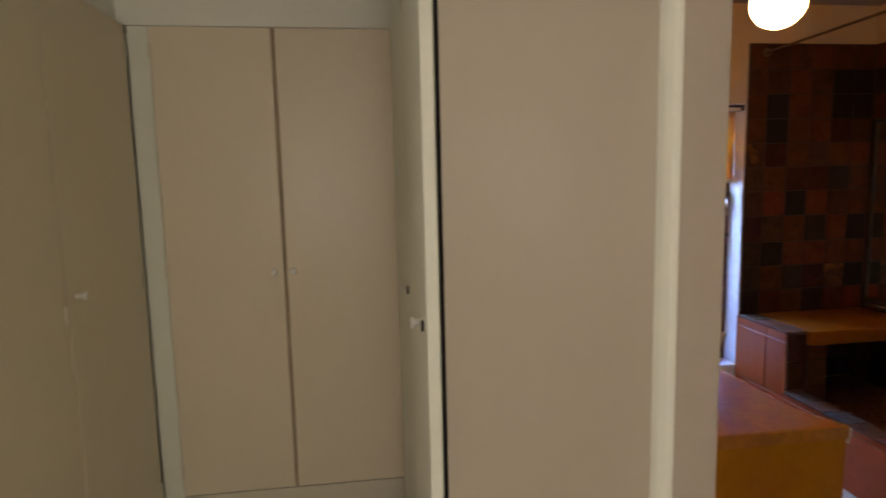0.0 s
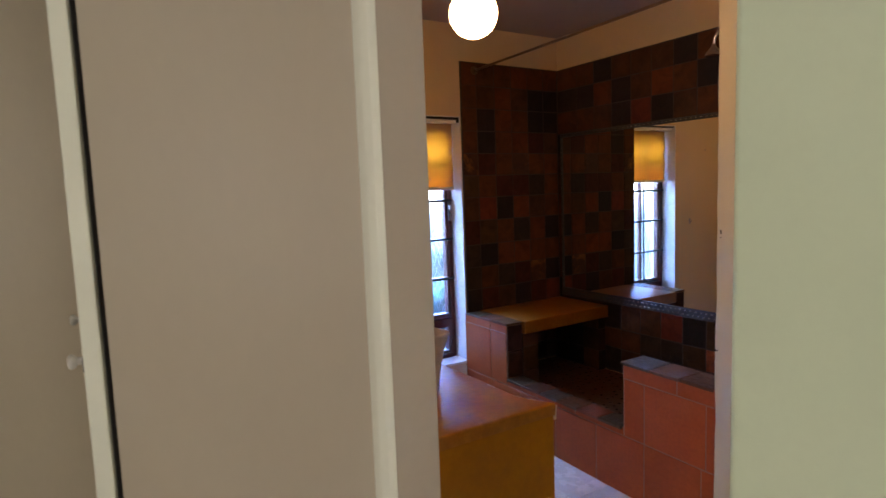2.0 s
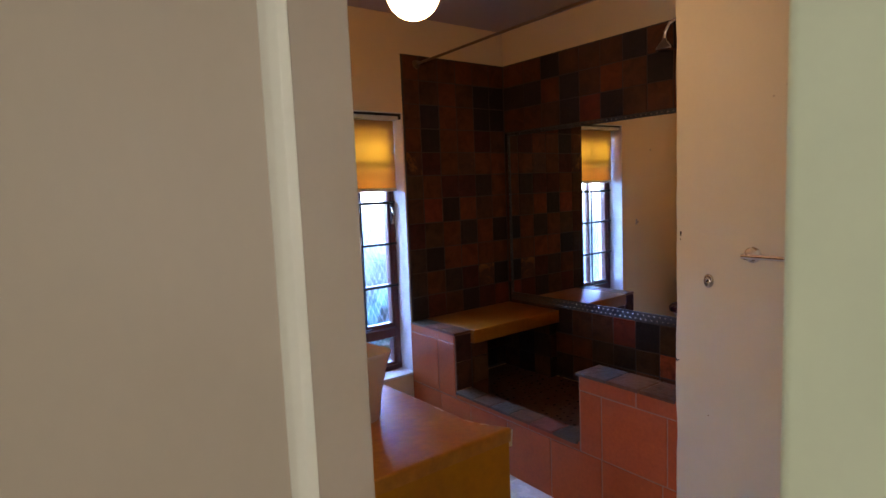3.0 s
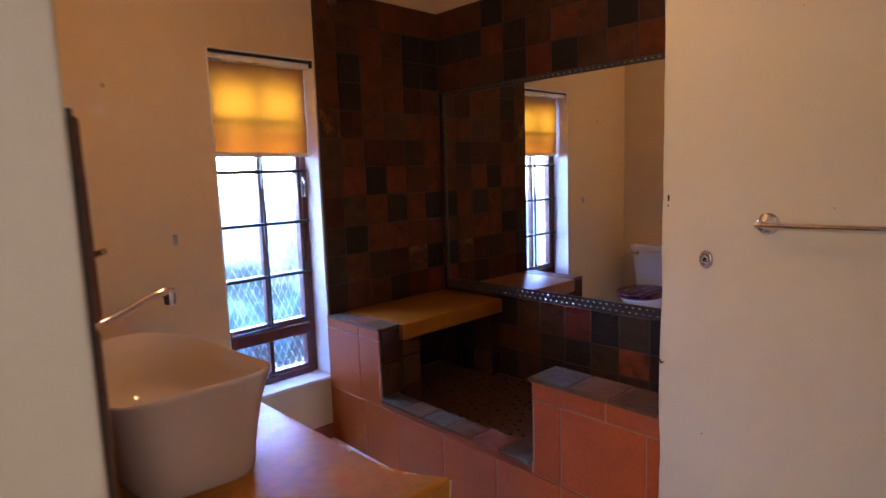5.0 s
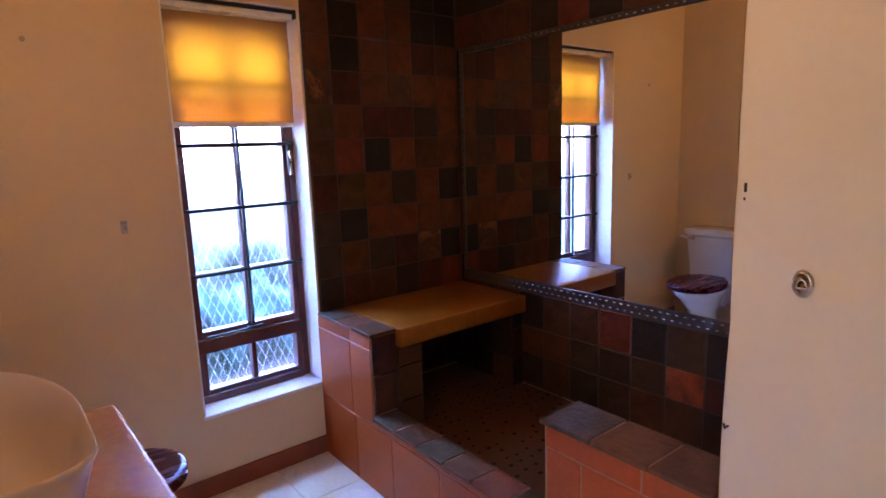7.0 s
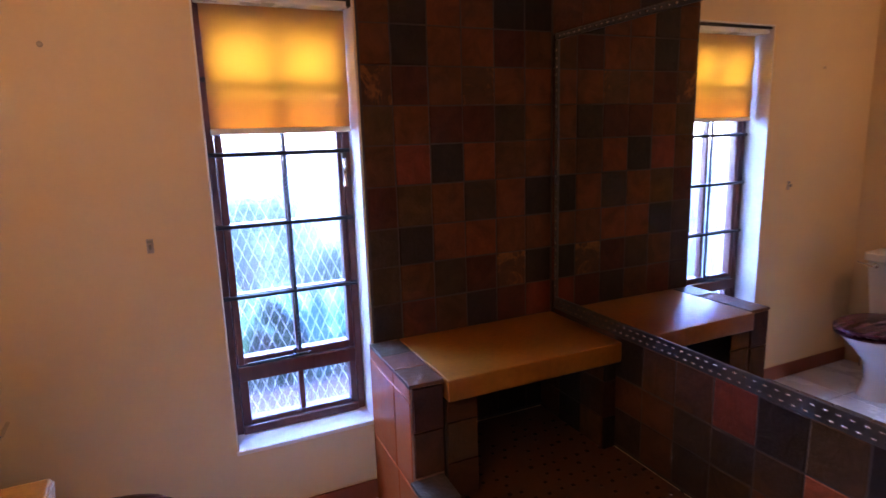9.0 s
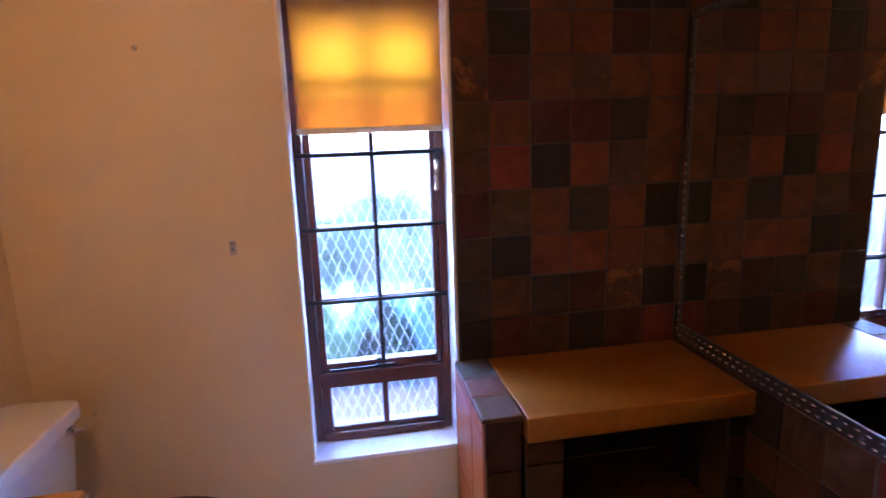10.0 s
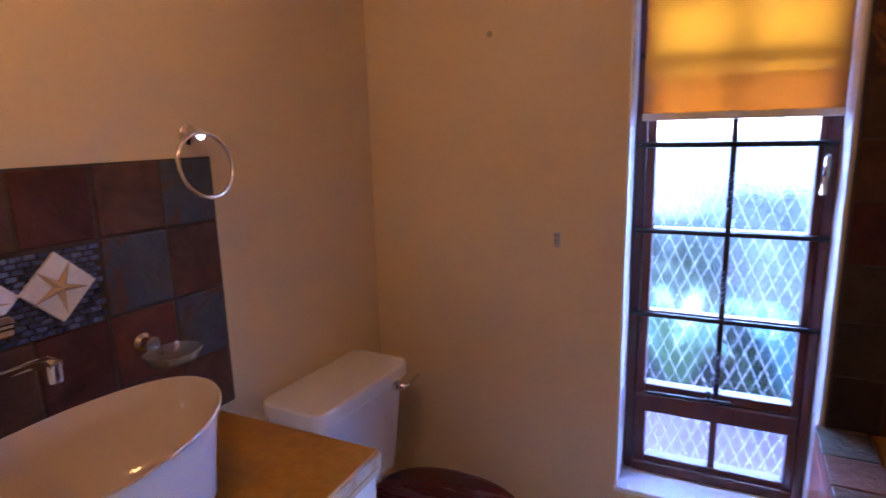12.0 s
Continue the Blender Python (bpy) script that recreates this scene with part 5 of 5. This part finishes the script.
# ---- outside ----
def build_outside():
    solid("ground", box(-60, 60, 4.36, 160, -0.40, -0.12), M_GRASS, "garden soil and grass", "ground")
    solid("pavement", box(0.4, 5.0, 4.38, 5.6, -0.12, -0.06), M_PAVING, "pink brick paving outside the window", "paving")
    r = random.Random(11)

    def shrub(x, y, h, w, count):
        s = thing("garden_shrub", "leafy green garden shrub outside", "shrub", pose(x, y, -0.14), "garden shrubs")
        for k in range(4):
            a = r.uniform(0, 6.28)
            part("stem", tube([(0, 0, 0), (0.2 * w * math.cos(a), 0.2 * w * math.sin(a), h * 0.4), (0.4 * w * math.cos(a), 0.4 * w * math.sin(a), h * 0.8)], [0.02, 0.013, 0.006], 6), M_WOOD, s)
        bm = bmesh.new()
        for k in range(count):
            a, v = r.uniform(0, 6.28), r.random()
            rad = w * 0.5 * (0.35 + 0.65 * r.random()) * (1.0 - 0.55 * v) * (0.8 + 0.3 * math.sin(3 * a))
            c = Vector((rad * math.cos(a), rad * math.sin(a), h * (0.12 + 0.9 * v)))
            d = Vector((math.cos(a + r.uniform(-1, 1)), math.sin(a + r.uniform(-1, 1)), r.uniform(-0.2, 1.0))).normalized()
            e = d.cross(Vector((0, 0, 1))).normalized()
            ln, wd = r.uniform(0.08, 0.17), r.uniform(0.018, 0.04)
            q = [bm.verts.new(p) for p in (c, c + d * ln * 0.5 + e * wd, c + d * ln + Vector((0, 0, -0.03)), c + d * ln * 0.5 - e * wd)]
            bm.faces.new(q)
        leaves = part("leaves", bm, M_LEAF, s, "narrow green leaves")
        leaves["kind"] = "stuff"

    for x, y, h, w in ((1.2, 6.4, 1.15, 1.3), (2.25, 6.7, 1.02, 1.4), (3.4, 6.5, 0.80, 1.3), (4.6, 6.9, 0.9, 1.5), (5.8, 7.4, 0.95, 1.7), (0.2, 7.2, 1.0, 1.6), (2.9, 8.2, 1.05, 2.0), (1.9, 6.0, 0.55, 0.9), (2.85, 6.05, 0.52, 0.9), (3.9, 6.15, 0.60, 1.0), (4.9, 6.2, 0.6, 1.0)):
        shrub(x, y, h, w, 1500)
    for px, py, tint in ((2.95, 5.75, M_TUB), (2.35, 5.85, M_PALELEAF), (1.80, 5.80, M_TUB), (3.45, 5.85, M_TUB), (4.05, 5.80, M_PALELEAF)):
        t = thing("broad_leaf_plant", "plant with broad pale blue-green blades", "plant", pose(px, py, -0.13))
        for k in range(9):
            a = k * 0.7 + r.uniform(-0.2, 0.2)
            ln, hgt, wd = r.uniform(0.30, 0.45), r.uniform(0.45, 0.75), r.uniform(0.05, 0.075)
            d, e = Vector((math.cos(a), math.sin(a), 0)), Vector((-math.sin(a), math.cos(a), 0))
            rows_ = []
            for i_ in range(7):
                f = i_ / 6
                c = d * (ln * f) + Vector((0, 0, hgt * math.sin(f * 2.0)))
                w_ = wd * math.sin(math.pi * min(0.97, 0.12 + f * 0.86))
                rows_.append([c - e * w_, c + Vector((0, 0, -0.012)), c + e * w_, c + Vector((0, 0, -0.004))])
            part("blade", rings_mesh(rows_), tint, t, "", True)


build_outside()


# ---- skirting and floor tiles ----
def build_floor():
    solid("baseboard", box(WEST1, SHOWER_X + 0.012, NORTH - 0.012, NORTH - 0.0005, -0.008, 0.086, 0.003), M_SKIRT, "terracotta tile skirting along the wall", "skirting")
    floor = bpy.data.objects["floor"]
    xs = [1.235] + [1.235 + 0.33 * k for k in range(1, 5)] + [2.830]
    ys = [0.90] + [0.90 + 0.33 * k - 0.10 for k in range(1, 10)] + [4.108]
    cache = {}
    for a, b in zip(xs, xs[1:]):
        for c, e in zip(ys, ys[1:]):
            key = (round(b - a, 3), round(e - c, 3))
            if key not in cache:
                cache[key] = mesh_of("floor_tile", box(0.002, b - a - 0.002, 0.002, e - c - 0.002, 0.0, 0.012, 0.0015, 1), M_FLOOR)
            piece("floor_tile", cache[key], floor, pose(a, c, -0.012))


build_floor()
